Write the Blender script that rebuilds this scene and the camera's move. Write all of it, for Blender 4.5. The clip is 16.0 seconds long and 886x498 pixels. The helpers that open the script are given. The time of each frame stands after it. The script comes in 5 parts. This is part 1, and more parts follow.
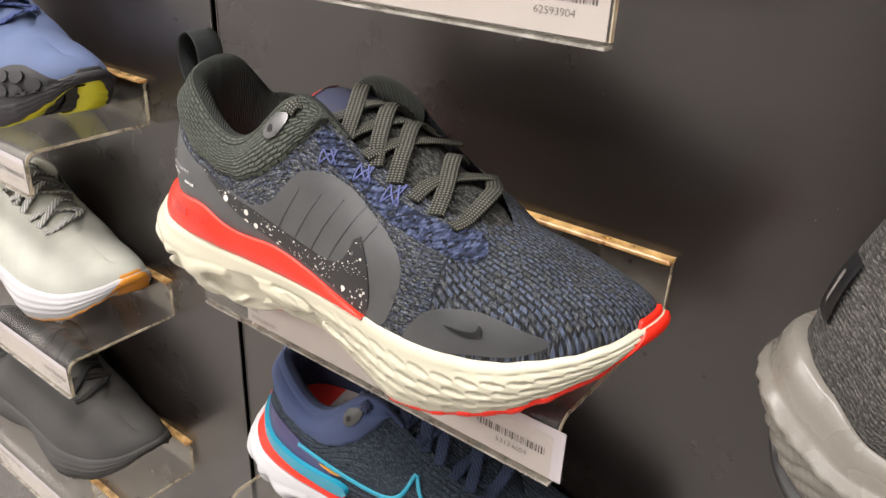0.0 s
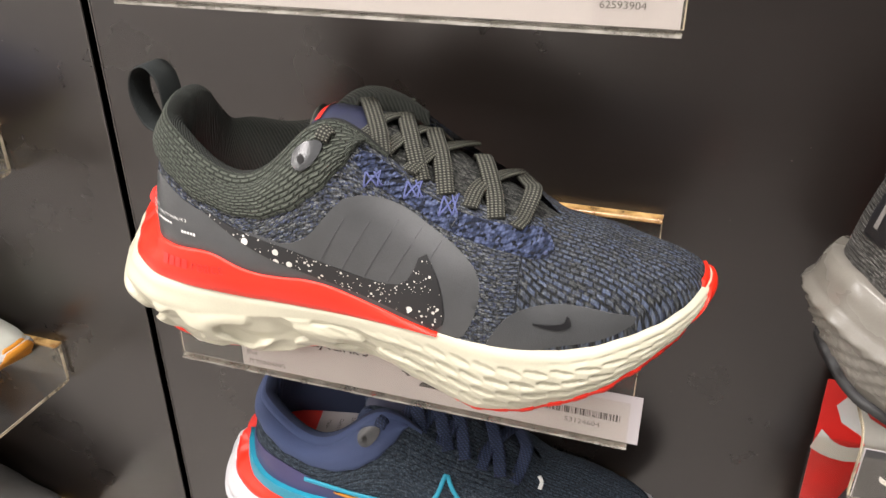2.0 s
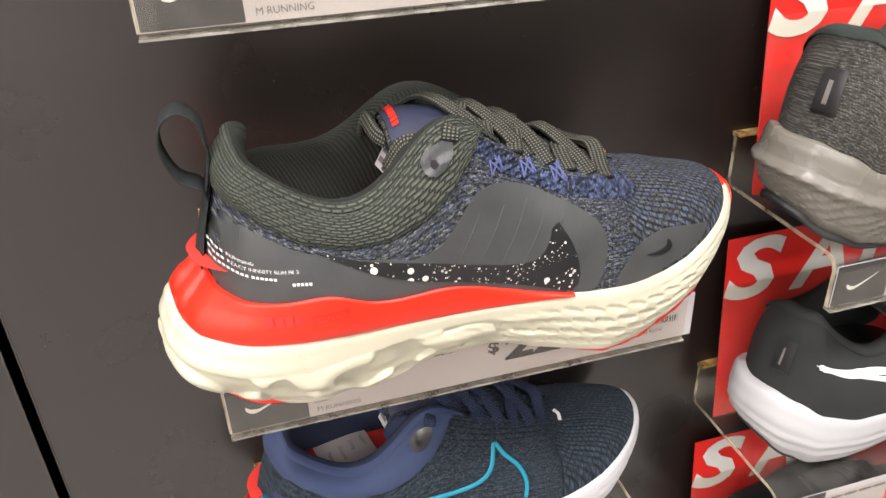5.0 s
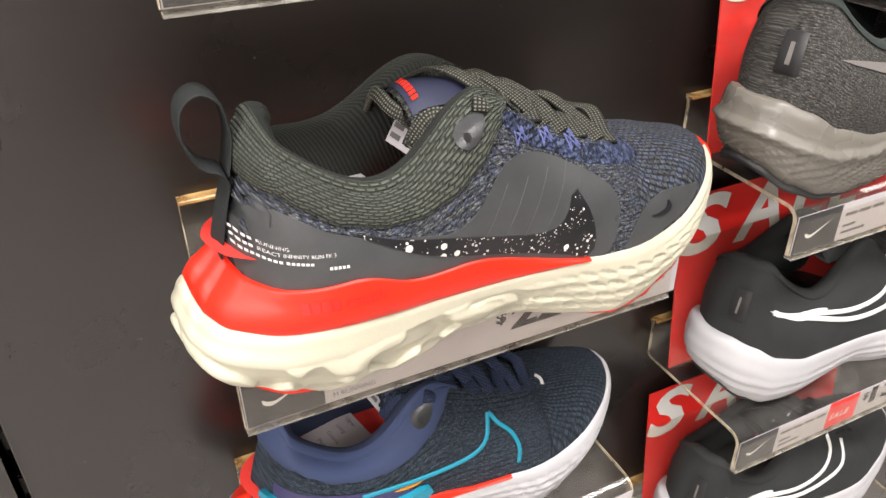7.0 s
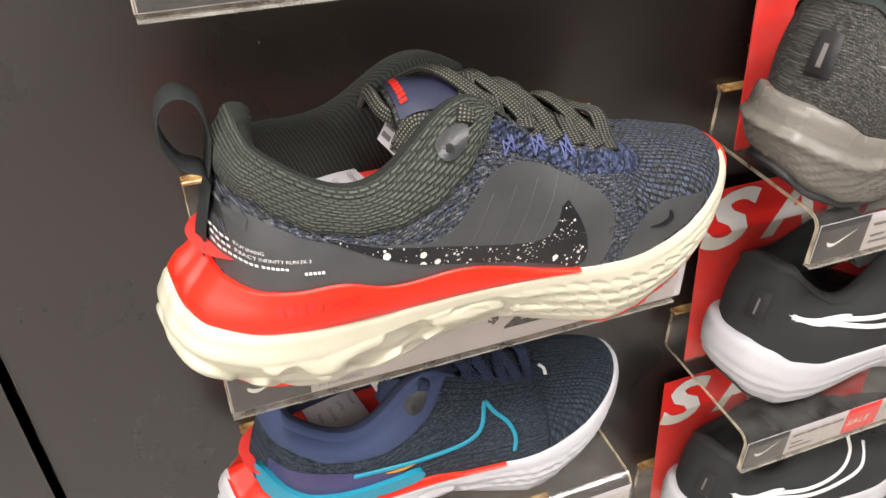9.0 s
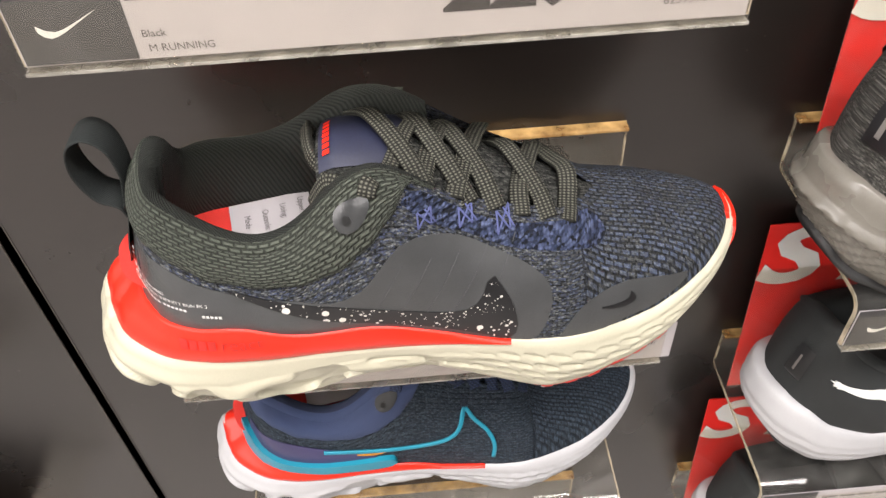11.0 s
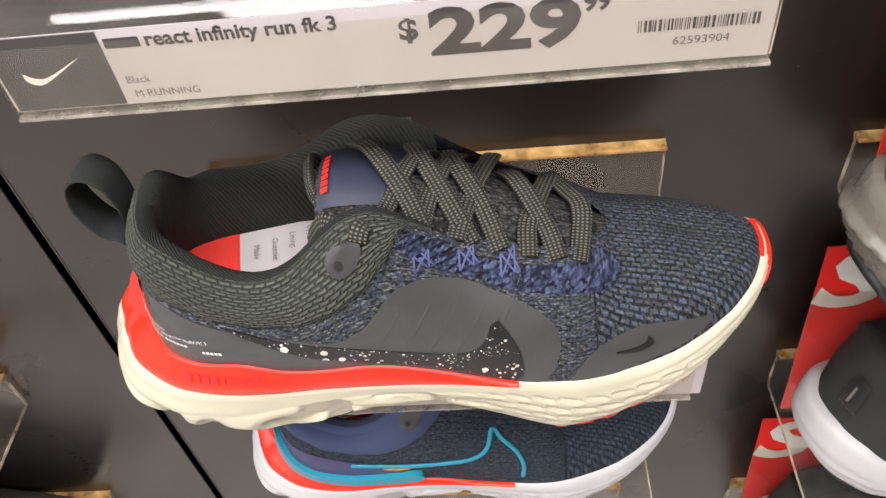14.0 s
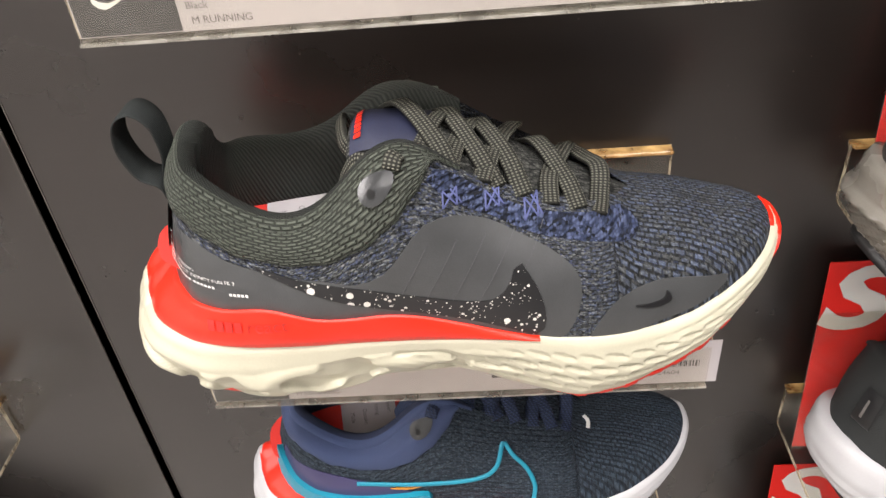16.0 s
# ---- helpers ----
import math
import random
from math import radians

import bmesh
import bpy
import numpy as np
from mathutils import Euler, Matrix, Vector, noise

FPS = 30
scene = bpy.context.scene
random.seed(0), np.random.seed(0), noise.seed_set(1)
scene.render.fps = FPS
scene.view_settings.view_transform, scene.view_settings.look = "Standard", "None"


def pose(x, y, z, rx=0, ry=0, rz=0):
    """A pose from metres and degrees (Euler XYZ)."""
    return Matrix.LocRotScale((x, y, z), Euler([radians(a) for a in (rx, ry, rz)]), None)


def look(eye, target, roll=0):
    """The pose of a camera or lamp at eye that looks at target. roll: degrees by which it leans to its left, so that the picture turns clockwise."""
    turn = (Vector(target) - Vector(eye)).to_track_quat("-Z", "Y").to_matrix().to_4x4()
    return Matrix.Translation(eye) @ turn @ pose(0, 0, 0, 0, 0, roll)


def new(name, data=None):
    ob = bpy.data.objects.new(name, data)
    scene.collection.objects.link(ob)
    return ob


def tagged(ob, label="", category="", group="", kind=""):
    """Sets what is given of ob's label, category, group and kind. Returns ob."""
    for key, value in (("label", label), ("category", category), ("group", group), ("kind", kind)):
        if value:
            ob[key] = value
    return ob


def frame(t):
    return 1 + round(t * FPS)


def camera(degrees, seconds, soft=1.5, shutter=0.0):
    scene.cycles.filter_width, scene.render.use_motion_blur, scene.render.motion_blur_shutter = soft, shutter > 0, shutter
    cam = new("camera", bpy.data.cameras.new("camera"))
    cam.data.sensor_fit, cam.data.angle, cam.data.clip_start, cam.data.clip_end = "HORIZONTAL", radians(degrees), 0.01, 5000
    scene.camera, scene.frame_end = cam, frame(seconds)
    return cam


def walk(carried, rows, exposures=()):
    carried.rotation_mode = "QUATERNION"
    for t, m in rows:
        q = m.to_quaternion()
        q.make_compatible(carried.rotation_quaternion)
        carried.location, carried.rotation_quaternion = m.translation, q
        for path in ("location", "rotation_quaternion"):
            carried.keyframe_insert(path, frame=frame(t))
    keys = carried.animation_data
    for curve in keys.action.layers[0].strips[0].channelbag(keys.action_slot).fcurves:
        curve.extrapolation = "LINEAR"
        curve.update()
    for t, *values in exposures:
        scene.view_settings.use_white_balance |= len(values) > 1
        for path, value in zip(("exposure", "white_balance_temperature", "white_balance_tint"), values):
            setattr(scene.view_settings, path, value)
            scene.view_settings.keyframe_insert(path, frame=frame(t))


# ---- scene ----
cam = camera(59.4, 16.0)
METRES, EYE, TILT, LEAN, TURN = 0.77, 1.5, -25.97, -2.35, 37.93
ROWS = [
    (0.0, 0.0, 0.0, 0.0, 0.0, 0.0, -0.0),
    (0.5, -0.0155, -0.0008, 0.0022, -2.22, -0.27, 1.72),
    (1.0, -0.0603, 0.0103, 0.0119, -6.42, -0.98, 4.29),
    (1.5, -0.1147, 0.0216, 0.0248, -11.12, -1.97, 7.43),
    (2.0, -0.1615, 0.0263, 0.0346, -16.75, -3.46, 10.75),
    (2.5, -0.2131, 0.0373, 0.0459, -22.62, -5.14, 13.94),
    (3.0, -0.2632, 0.0625, 0.0594, -28.79, -6.9, 16.93),
    (3.5, -0.3112, 0.0949, 0.0774, -34.75, -8.92, 19.59),
    (4.0, -0.3504, 0.1238, 0.0974, -40.46, -10.93, 21.69),
    (6.5, -0.4465, 0.2418, 0.1658, -59.63, -20.72, 25.15),
    (7.0, -0.4482, 0.2484, 0.1675, -60.87, -21.59, 25.01),
    (7.5, -0.4467, 0.2501, 0.1686, -61.09, -22.16, 24.89),
    (8.0, -0.444, 0.2487, 0.1693, -60.4, -22.56, 24.74),
    (8.5, -0.431, 0.235, 0.1747, -58.38, -23.09, 24.38),
    (9.0, -0.4057, 0.2134, 0.1785, -55.21, -23.34, 23.58),
    (9.5, -0.3721, 0.1824, 0.1834, -50.57, -23.76, 22.57),
    (10.0, -0.3261, 0.1556, 0.189, -45.6, -24.33, 21.48),
    (12.5, -0.1778, 0.1328, 0.2215, -31.91, -28.18, 22.26),
    (13.0, -0.1761, 0.1344, 0.2207, -31.49, -28.12, 22.56),
    (13.5, -0.1771, 0.1334, 0.2191, -31.33, -27.46, 22.65),
    (14.0, -0.1822, 0.1291, 0.214, -31.33, -26.1, 22.56),
    (14.5, -0.2002, 0.1228, 0.2022, -31.44, -23.71, 22.36),
    (15.0, -0.2185, 0.1213, 0.1866, -31.49, -21.4, 22.05),
    (15.5, -0.2371, 0.1145, 0.1645, -31.54, -18.44, 21.69),
    (16.0, -0.2524, 0.1134, 0.1377, -31.71, -16.22, 21.3),
]
walk(cam, [(t, pose(0.2541, -0.376, EYE, TILT, LEAN, TURN) @ pose(METRES * x, METRES * y, METRES * z, 90 + pitch, roll, yaw)) for t, x, y, z, yaw, pitch, roll in ROWS], exposures=[(0.0, 0.26), (4.0, 0.38), (8.5, 0.3), (10.0, 0.24), (12.5, 0.08), (14.5, 0.08), (16.0, 0.22)])

# ---------- world and light ----------
world = bpy.data.worlds.new("world")
scene.world = world
world.use_nodes = True
world.node_tree.nodes["Background"].inputs[0].default_value = (0.9, 0.95, 1.0, 1)
world.node_tree.nodes["Background"].inputs[1].default_value = 0.02


def area_lamp(name, eye, target, sx, sy, watts, col=(1, 0.942, 0.925)):
    d = bpy.data.lights.new(name, "AREA")
    d.shape, d.size, d.size_y, d.energy, d.color = "RECTANGLE", sx, sy, watts, col
    ob = new(name, d)
    ob.matrix_world = look(eye, target)
    return ob


# rows of shop ceiling panels over the aisle, all out of view
area_lamp("unseen_panel_lamp", (0.1, -0.75, 2.77), (0.1, -0.75, 0), 2.0, 0.35, 52)
area_lamp("unseen_panel_lamp", (0.1, -2.2, 2.77), (0.1, -2.2, 0), 2.0, 0.35, 44)
# west lamp added to brighten the unseen white walls that the laminate mirrors
area_lamp("unseen_panel_lamp", (-2.1, -1.4, 2.77), (-2.1, -1.4, 0), 0.3, 1.8, 70)
area_lamp("unseen_panel_lamp", (2.6, -1.4, 2.77), (2.6, -1.4, 0), 0.3, 1.8, 22)

# ---------- materials ----------
def mk(name, rough=0.5, metal=0.0, spec=0.5):
    m = bpy.data.materials.new(name)
    m.use_nodes = True
    b = m.node_tree.nodes["Principled BSDF"]
    b.inputs["Roughness"].default_value = rough
    b.inputs["Metallic"].default_value = metal
    b.inputs["Specular IOR Level"].default_value = spec
    return m, m.node_tree, b


def node(nt, kind, **sets):
    n = nt.nodes.new(kind)
    for k, v in sets.items():
        n.inputs[k.replace("_", " ")].default_value = v
    return n


def coords(nt, uv=False, scale=(1, 1, 1)):
    tc = nt.nodes.new("ShaderNodeTexCoord")
    mp = nt.nodes.new("ShaderNodeMapping")
    mp.inputs["Scale"].default_value = scale
    nt.links.new(tc.outputs["UV" if uv else "Object"], mp.inputs[0])
    return mp.outputs[0]


def noise_tex(nt, vec, scale, detail=4.0, rough=0.55):
    n = node(nt, "ShaderNodeTexNoise", Scale=scale, Detail=detail, Roughness=rough)
    nt.links.new(vec, n.inputs["Vector"])
    return n.outputs["Fac"]


def ramp(nt, fac, stops, hard=False):
    r = nt.nodes.new("ShaderNodeValToRGB")
    if hard:
        r.color_ramp.interpolation = "CONSTANT"
    el = r.color_ramp.elements
    while len(el) < len(stops):
        el.new(0.5)
    for e, (p, c) in zip(el, stops):
        e.position, e.color = p, (*c, 1)
    nt.links.new(fac, r.inputs[0])
    return r.outputs[0]


def mixc(nt, fac, a, b, mode="MIX"):
    n = nt.nodes.new("ShaderNodeMix")
    n.data_type, n.blend_type = "RGBA", mode
    if isinstance(fac, float):
        n.inputs[0].default_value = fac
    else:
        nt.links.new(fac, n.inputs[0])
    for i, c in ((6, a), (7, b)):
        if isinstance(c, tuple):
            n.inputs[i].default_value = (*c, 1)
        else:
            nt.links.new(c, n.inputs[i])
    return n.outputs[2]


def bump(nt, b, height, strength, dist, under=None):
    n = node(nt, "ShaderNodeBump", Strength=strength, Distance=dist)
    nt.links.new(height, n.inputs["Height"])
    if under is not None:
        nt.links.new(under, n.inputs["Normal"])
    nt.links.new(n.outputs[0], b.inputs["Normal"])
    return n.outputs[0]


def mul(c, f):
    return tuple(min(1.0, v * f) for v in c)


def plain(name, col, rough=0.5, metal=0.0, var=0.12, grain=900.0, relief=0.12, spec=0.5, blotch=25.0):
    """A surface with a fine grain, faint blotches and a slightly uneven gloss."""
    m, nt, b = mk(name, rough, metal, spec)
    v = coords(nt)
    big, fine = noise_tex(nt, v, blotch, 3), noise_tex(nt, v, grain, 2)
    c = ramp(nt, big, [(0.3, mul(col, 1 - var)), (0.7, mul(col, 1 + var))])
    c = mixc(nt, var, c, ramp(nt, fine, [(0.35, mul(col, 0.6)), (0.65, mul(col, 1.25))]))
    nt.links.new(c, b.inputs["Base Color"])
    r = node(nt, "ShaderNodeMapRange")
    r.inputs["To Min"].default_value, r.inputs["To Max"].default_value = rough * 0.8, min(1, rough * 1.25)
    nt.links.new(big, r.inputs["Value"])
    nt.links.new(r.outputs[0], b.inputs["Roughness"])
    bump(nt, b, fine, relief, 0.0006)
    return m


def knit(name, stops, cell=0.0013, stretch=(0.55, 1.0), rows=0.004, rib=0.5, relief=0.9, patch=True, dash=None):
    """Knitted yarn: short stitches in mixed yarn colours, in rows, with the rows' relief."""
    m, nt, b = mk(name, 0.85, 0, 0.25)
    v = coords(nt, True, (stretch[0] / cell, stretch[1] / cell, 1))
    vor = node(nt, "ShaderNodeTexVoronoi", Scale=1.0, Randomness=0.75)
    nt.links.new(v, vor.inputs["Vector"])
    sep = nt.nodes.new("ShaderNodeSeparateColor")
    nt.links.new(vor.outputs["Color"], sep.inputs[0])
    fac = sep.outputs[0]
    if patch:
        n = noise_tex(nt, coords(nt, True, (260, 520, 1)), 1.0, 3)
        add = node(nt, "ShaderNodeMath")
        add.operation = "MULTIPLY_ADD"
        add.inputs[1].default_value = 0.9
        nt.links.new(n, add.inputs[0])
        sub = node(nt, "ShaderNodeMath")
        sub.operation = "ADD"
        sub.inputs[1].default_value = -0.45
        nt.links.new(fac, sub.inputs[0])
        nt.links.new(sub.outputs[0], add.inputs[2])
        fac = add.outputs[0]
    col = ramp(nt, fac, stops)
    # yarn edges darkened in the colour, as the shade between stitches
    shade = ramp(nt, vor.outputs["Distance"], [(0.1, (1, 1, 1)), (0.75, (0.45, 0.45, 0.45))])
    inv = ramp(nt, vor.outputs["Distance"], [(0.0, (1, 1, 1)), (0.8, (0, 0, 0))])
    first = bump(nt, b, inv, relief, 0.0006)
    if dash:
        # the toe's raised rows: blue and dark floats between black grooves
        br = node(nt, "ShaderNodeTexBrick", Scale=1.0, Mortar_Size=0.075, Mortar_Smooth=0.6, Bias=0.0, Brick_Width=0.5, Row_Height=0.25)
        br.inputs["Color1"].default_value = (*dash[0], 1)
        br.inputs["Color2"].default_value = (*dash[1], 1)
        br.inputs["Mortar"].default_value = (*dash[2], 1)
        warp = nt.nodes.new("ShaderNodeVectorMath")
        warp.operation = "MULTIPLY_ADD"
        wob = node(nt, "ShaderNodeTexNoise", Scale=1.0, Detail=2.0)
        nt.links.new(coords(nt, True, (190, 190, 1)), wob.inputs["Vector"])
        warp.inputs[1].default_value = (0.22, 0.10, 0)
        nt.links.new(wob.outputs["Color"], warp.inputs[0])
        nt.links.new(coords(nt, True, (0.5 / 0.0042, 0.25 / 0.0021, 1)), warp.inputs[2])
        nt.links.new(warp.outputs[0], br.inputs["Vector"])
        sx_ = nt.nodes.new("ShaderNodeSeparateXYZ")
        nt.links.new(coords(nt, True), sx_.inputs[0])
        toe = node(nt, "ShaderNodeMapRange")
        toe.inputs["From Min"].default_value, toe.inputs["From Max"].default_value = 0.058, 0.080
        toe.inputs["To Min"].default_value, toe.inputs["To Max"].default_value = 0.30, 0.72
        nt.links.new(sx_.outputs[0], toe.inputs["Value"])
        col = mixc(nt, toe.outputs[0], col, br.outputs["Color"])
        lift = ramp(nt, br.outputs["Fac"], [(0, (1, 1, 1)), (1, (0, 0, 0))])
        first = bump(nt, b, lift, 0.7, 0.0010, first)
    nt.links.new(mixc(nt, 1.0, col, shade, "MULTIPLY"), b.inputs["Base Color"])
    w = node(nt, "ShaderNodeTexWave", Scale=1.0, Distortion=1.5, Detail=2.0)
    w.inputs["Detail Scale"].default_value = 2.0
    w.bands_direction = "Y"
    nt.links.new(coords(nt, True, (60, 1 / rows / 3.14, 1)), w.inputs["Vector"])
    bump(nt, b, w.outputs["Fac"], rib, 0.0008, first)
    return m


def weave(name, col, cw=0.0046, ch=0.0044, light=1.55, relief=1.0):
    """A coarse woven mesh of short floats in a brick layout."""
    m, nt, b = mk(name, 0.8, 0, 0.3)
    br = node(nt, "ShaderNodeTexBrick", Scale=1.0, Mortar_Size=0.085, Mortar_Smooth=1.0, Bias=0.0, Brick_Width=0.5, Row_Height=0.25)
    br.inputs["Color1"].default_value = (*col, 1)
    br.inputs["Color2"].default_value = (*mul(col, light), 1)
    br.inputs["Mortar"].default_value = (*mul(col, 0.12), 1)
    nt.links.new(coords(nt, True, (0.5 / cw, 0.25 / ch, 1)), br.inputs["Vector"])
    fine = noise_tex(nt, coords(nt, True, (900, 3000, 1)), 1.0, 2)
    c = mixc(nt, 0.4, br.outputs["Color"], ramp(nt, fine, [(0.3, mul(col, 0.6)), (0.7, mul(col, 1.7))]))
    nt.links.new(c, b.inputs["Base Color"])
    inv = ramp(nt, br.outputs["Fac"], [(0, (1, 1, 1)), (1, (0, 0, 0))])
    first = bump(nt, b, inv, relief, 0.0014)
    bump(nt, b, fine, 0.35, 0.0003, first)
    return m


def ribbed(name, col, pitch=0.0016, relief=0.8, diag=0.5, light=1.9, cross=0.0, deep=0.45):
    """A ribbed or braided textile: fine cords side by side."""
    m, nt, b = mk(name, 0.8, 0, 0.3)
    w = node(nt, "ShaderNodeTexWave", Scale=1.0, Distortion=0.4)
    w.bands_direction = "DIAGONAL" if diag else "Y"
    nt.links.new(coords(nt, True, (diag / pitch / 3.14, 1 / pitch / 3.14, 0)), w.inputs["Vector"])
    h = w.outputs["Fac"]
    if cross:
        w2 = node(nt, "ShaderNodeTexWave", Scale=1.0, Distortion=0.2)
        w2.bands_direction = "X"
        nt.links.new(coords(nt, True, (1 / cross / 3.14, 0, 0)), w2.inputs["Vector"])
        h = mixc(nt, 1.0, h, w2.outputs["Fac"], "MULTIPLY")
    fine = noise_tex(nt, coords(nt, True, (700, 700, 1)), 1.0, 2)
    c = mixc(nt, 0.3, ramp(nt, h, [(0.1, mul(col, deep)), (0.75, mul(col, light))]), ramp(nt, fine, [(0.3, mul(col, 0.5)), (0.7, mul(col, 1.6))]))
    nt.links.new(c, b.inputs["Base Color"])
    bump(nt, b, h, relief, 0.0006)
    return m


def speckled(name, col, spots):
    """Smooth film with spattered pale paint spots of mixed size."""
    m, nt, b = mk(name, 0.4)
    v = coords(nt)
    mask = None
    for scale, size in ((170.0, 0.34), (380.0, 0.35), (700.0, 0.34)):
        vo = node(nt, "ShaderNodeTexVoronoi", Scale=scale, Randomness=1.0)
        nt.links.new(v, vo.inputs["Vector"])
        sep = nt.nodes.new("ShaderNodeSeparateColor")
        nt.links.new(vo.outputs["Color"], sep.inputs[0])
        lim = node(nt, "ShaderNodeMath")
        lim.operation = "MULTIPLY_ADD"
        lim.inputs[1].default_value, lim.inputs[2].default_value = size * 1.7, -size * 0.75
        nt.links.new(sep.outputs[1], lim.inputs[0])
        less = node(nt, "ShaderNodeMath")
        less.operation = "LESS_THAN"
        nt.links.new(vo.outputs["Distance"], less.inputs[0])
        nt.links.new(lim.outputs[0], less.inputs[1])
        if mask is None:
            mask = less.outputs[0]
        else:
            mx = node(nt, "ShaderNodeMath")
            mx.operation = "MAXIMUM"
            nt.links.new(mask, mx.inputs[0])
            nt.links.new(less.outputs[0], mx.inputs[1])
            mask = mx.outputs[0]
    nt.links.new(mixc(nt, mask, col, spots), b.inputs["Base Color"])
    bump(nt, b, noise_tex(nt, v, 900, 2), 0.08, 0.0005)
    return m


def clear(name, tint, gloss_rough=0.03, pass_through=0.93, dust=0.05):
    """Clear acrylic: lets light through, mirrors at grazing angles. dust: diffuse share, a thin film of dust on sheets,
    painted-in highlights on edges.
    """
    m = bpy.data.materials.new(name)
    m.use_nodes = True
    nt = m.node_tree
    nt.nodes.clear()
    out = nt.nodes.new("ShaderNodeOutputMaterial")
    tr, gl, df = nt.nodes.new("ShaderNodeBsdfTransparent"), nt.nodes.new("ShaderNodeBsdfGlossy"), nt.nodes.new("ShaderNodeBsdfDiffuse")
    tr.inputs[0].default_value = (*mul(tint, pass_through), 1)
    gl.inputs["Roughness"].default_value = gloss_rough
    df.inputs[0].default_value = (*mul(tint, 0.7), 1)
    lw = node(nt, "ShaderNodeLayerWeight", Blend=0.5)
    pw, fr = node(nt, "ShaderNodeMath"), node(nt, "ShaderNodeMath")
    pw.operation, fr.operation = "POWER", "MULTIPLY_ADD"
    pw.inputs[1].default_value, fr.inputs[1].default_value, fr.inputs[2].default_value = 5.0, 0.8, 0.03
    nt.links.new(lw.outputs["Facing"], pw.inputs[0])
    nt.links.new(pw.outputs[0], fr.inputs[0])
    one, two = nt.nodes.new("ShaderNodeMixShader"), nt.nodes.new("ShaderNodeMixShader")
    n = noise_tex(nt, coords(nt), 60, 5)
    d = node(nt, "ShaderNodeMapRange")
    d.inputs["From Min"].default_value, d.inputs["From Max"].default_value = 0.35, 0.75
    d.inputs["To Min"].default_value, d.inputs["To Max"].default_value = dust * 0.4, dust * 1.8
    nt.links.new(n, d.inputs["Value"])
    nt.links.new(d.outputs[0], one.inputs[0])
    nt.links.new(tr.outputs[0], one.inputs[1])
    nt.links.new(df.outputs[0], one.inputs[2])
    nt.links.new(fr.outputs[0], two.inputs[0])
    nt.links.new(one.outputs[0], two.inputs[1])
    nt.links.new(gl.outputs[0], two.inputs[2])
    nt.links.new(two.outputs[0], out.inputs[0])
    return m


def laminate(name, col):
    """Dark satin wall laminate with dust specks, wipe marks and hairline scratches."""
    m, nt, b = mk(name, 0.36, 0, 0.8)
    v = coords(nt)
    big = noise_tex(nt, v, 5, 4)
    c = ramp(nt, big, [(0.3, mul(col, 0.85)), (0.7, mul(col, 1.15))])
    vo = node(nt, "ShaderNodeTexVoronoi", Scale=120.0, Randomness=1.0)
    nt.links.new(v, vo.inputs["Vector"])
    sep = nt.nodes.new("ShaderNodeSeparateColor")
    nt.links.new(vo.outputs["Color"], sep.inputs[0])
    lim = node(nt, "ShaderNodeMath")
    lim.operation = "MULTIPLY_ADD"
    lim.inputs[1].default_value, lim.inputs[2].default_value = 0.30, -0.225
    nt.links.new(sep.outputs[0], lim.inputs[0])
    less = node(nt, "ShaderNodeMath")
    less.operation = "LESS_THAN"
    nt.links.new(vo.outputs["Distance"], less.inputs[0])
    nt.links.new(lim.outputs[0], less.inputs[1])
    soft = node(nt, "ShaderNodeMath")
    soft.operation = "MULTIPLY"
    soft.inputs[1].default_value = 0.3
    nt.links.new(less.outputs[0], soft.inputs[0])
    c = mixc(nt, soft.outputs[0], c, (0.25, 0.23, 0.2))
    scr = noise_tex(nt, coords(nt, False, (14, 14, 260)), 1.0, 6)
    c = mixc(nt, 0.05, c, ramp(nt, scr, [(0.5, (0.0, 0.0, 0.0)), (0.72, mul(col, 3))]))
    nt.links.new(c, b.inputs["Base Color"])
    r = node(nt, "ShaderNodeMapRange")
    r.inputs["To Min"].default_value, r.inputs["To Max"].default_value = 0.24, 0.32
    nt.links.new(noise_tex(nt, v, 9, 6), r.inputs["Value"])
    nt.links.new(r.outputs[0], b.inputs["Roughness"])
    bump(nt, b, noise_tex(nt, v, 700, 3), 0.05, 0.0004)
    return m


M_WALL = laminate("wall_laminate", (0.0115, 0.0088, 0.0076))
M_EDGE = plain("panel_edge", (0.05, 0.045, 0.04), 0.6)
M_STEEL = plain("dark_steel", (0.012, 0.012, 0.012), 0.5, 0.6)
M_FLOOR = plain("vinyl_floor", (0.5, 0.47, 0.44), 0.4, var=0.1, grain=200, blotch=3)
M_PAINT = plain("wall_paint", (0.10, 0.095, 0.09), 0.7, var=0.1)
M_REFLECTOR = plain("white_reflector_paint", (0.8, 0.78, 0.75), 0.7, var=0.04)
M_CEIL = plain("ceiling_paint", (0.5, 0.5, 0.49), 0.8, var=0.03)
M_ACRYL = clear("clear_acrylic", (1.0, 0.99, 0.96), 0.03, 0.985, 0.02)
# cut edges: bright highlights and amber reflection put into the colour
M_ACEDGE = clear("acrylic_edge", (1.0, 0.88, 0.66), 0.12, 0.8, 0.5)
M_POCKETEDGE = clear("pocket_edge", (0.95, 0.92, 0.84), 0.1, 0.75, 0.35)
M_AMBER = clear("amber_acrylic_edge", (0.95, 0.62, 0.25), 0.15, 0.7, 0.6)
M_PAPER = plain("label_paper", (0.43, 0.405, 0.415), 0.6, var=0.02)
M_INK = plain("grey_ink", (0.035, 0.03, 0.03), 0.6, var=0.05)
M_INK2 = plain("light_grey_ink", (0.12, 0.112, 0.108), 0.6, var=0.05)
M_LOGOBOX = plain("charcoal_print", (0.035, 0.034, 0.035), 0.45, var=0.08)
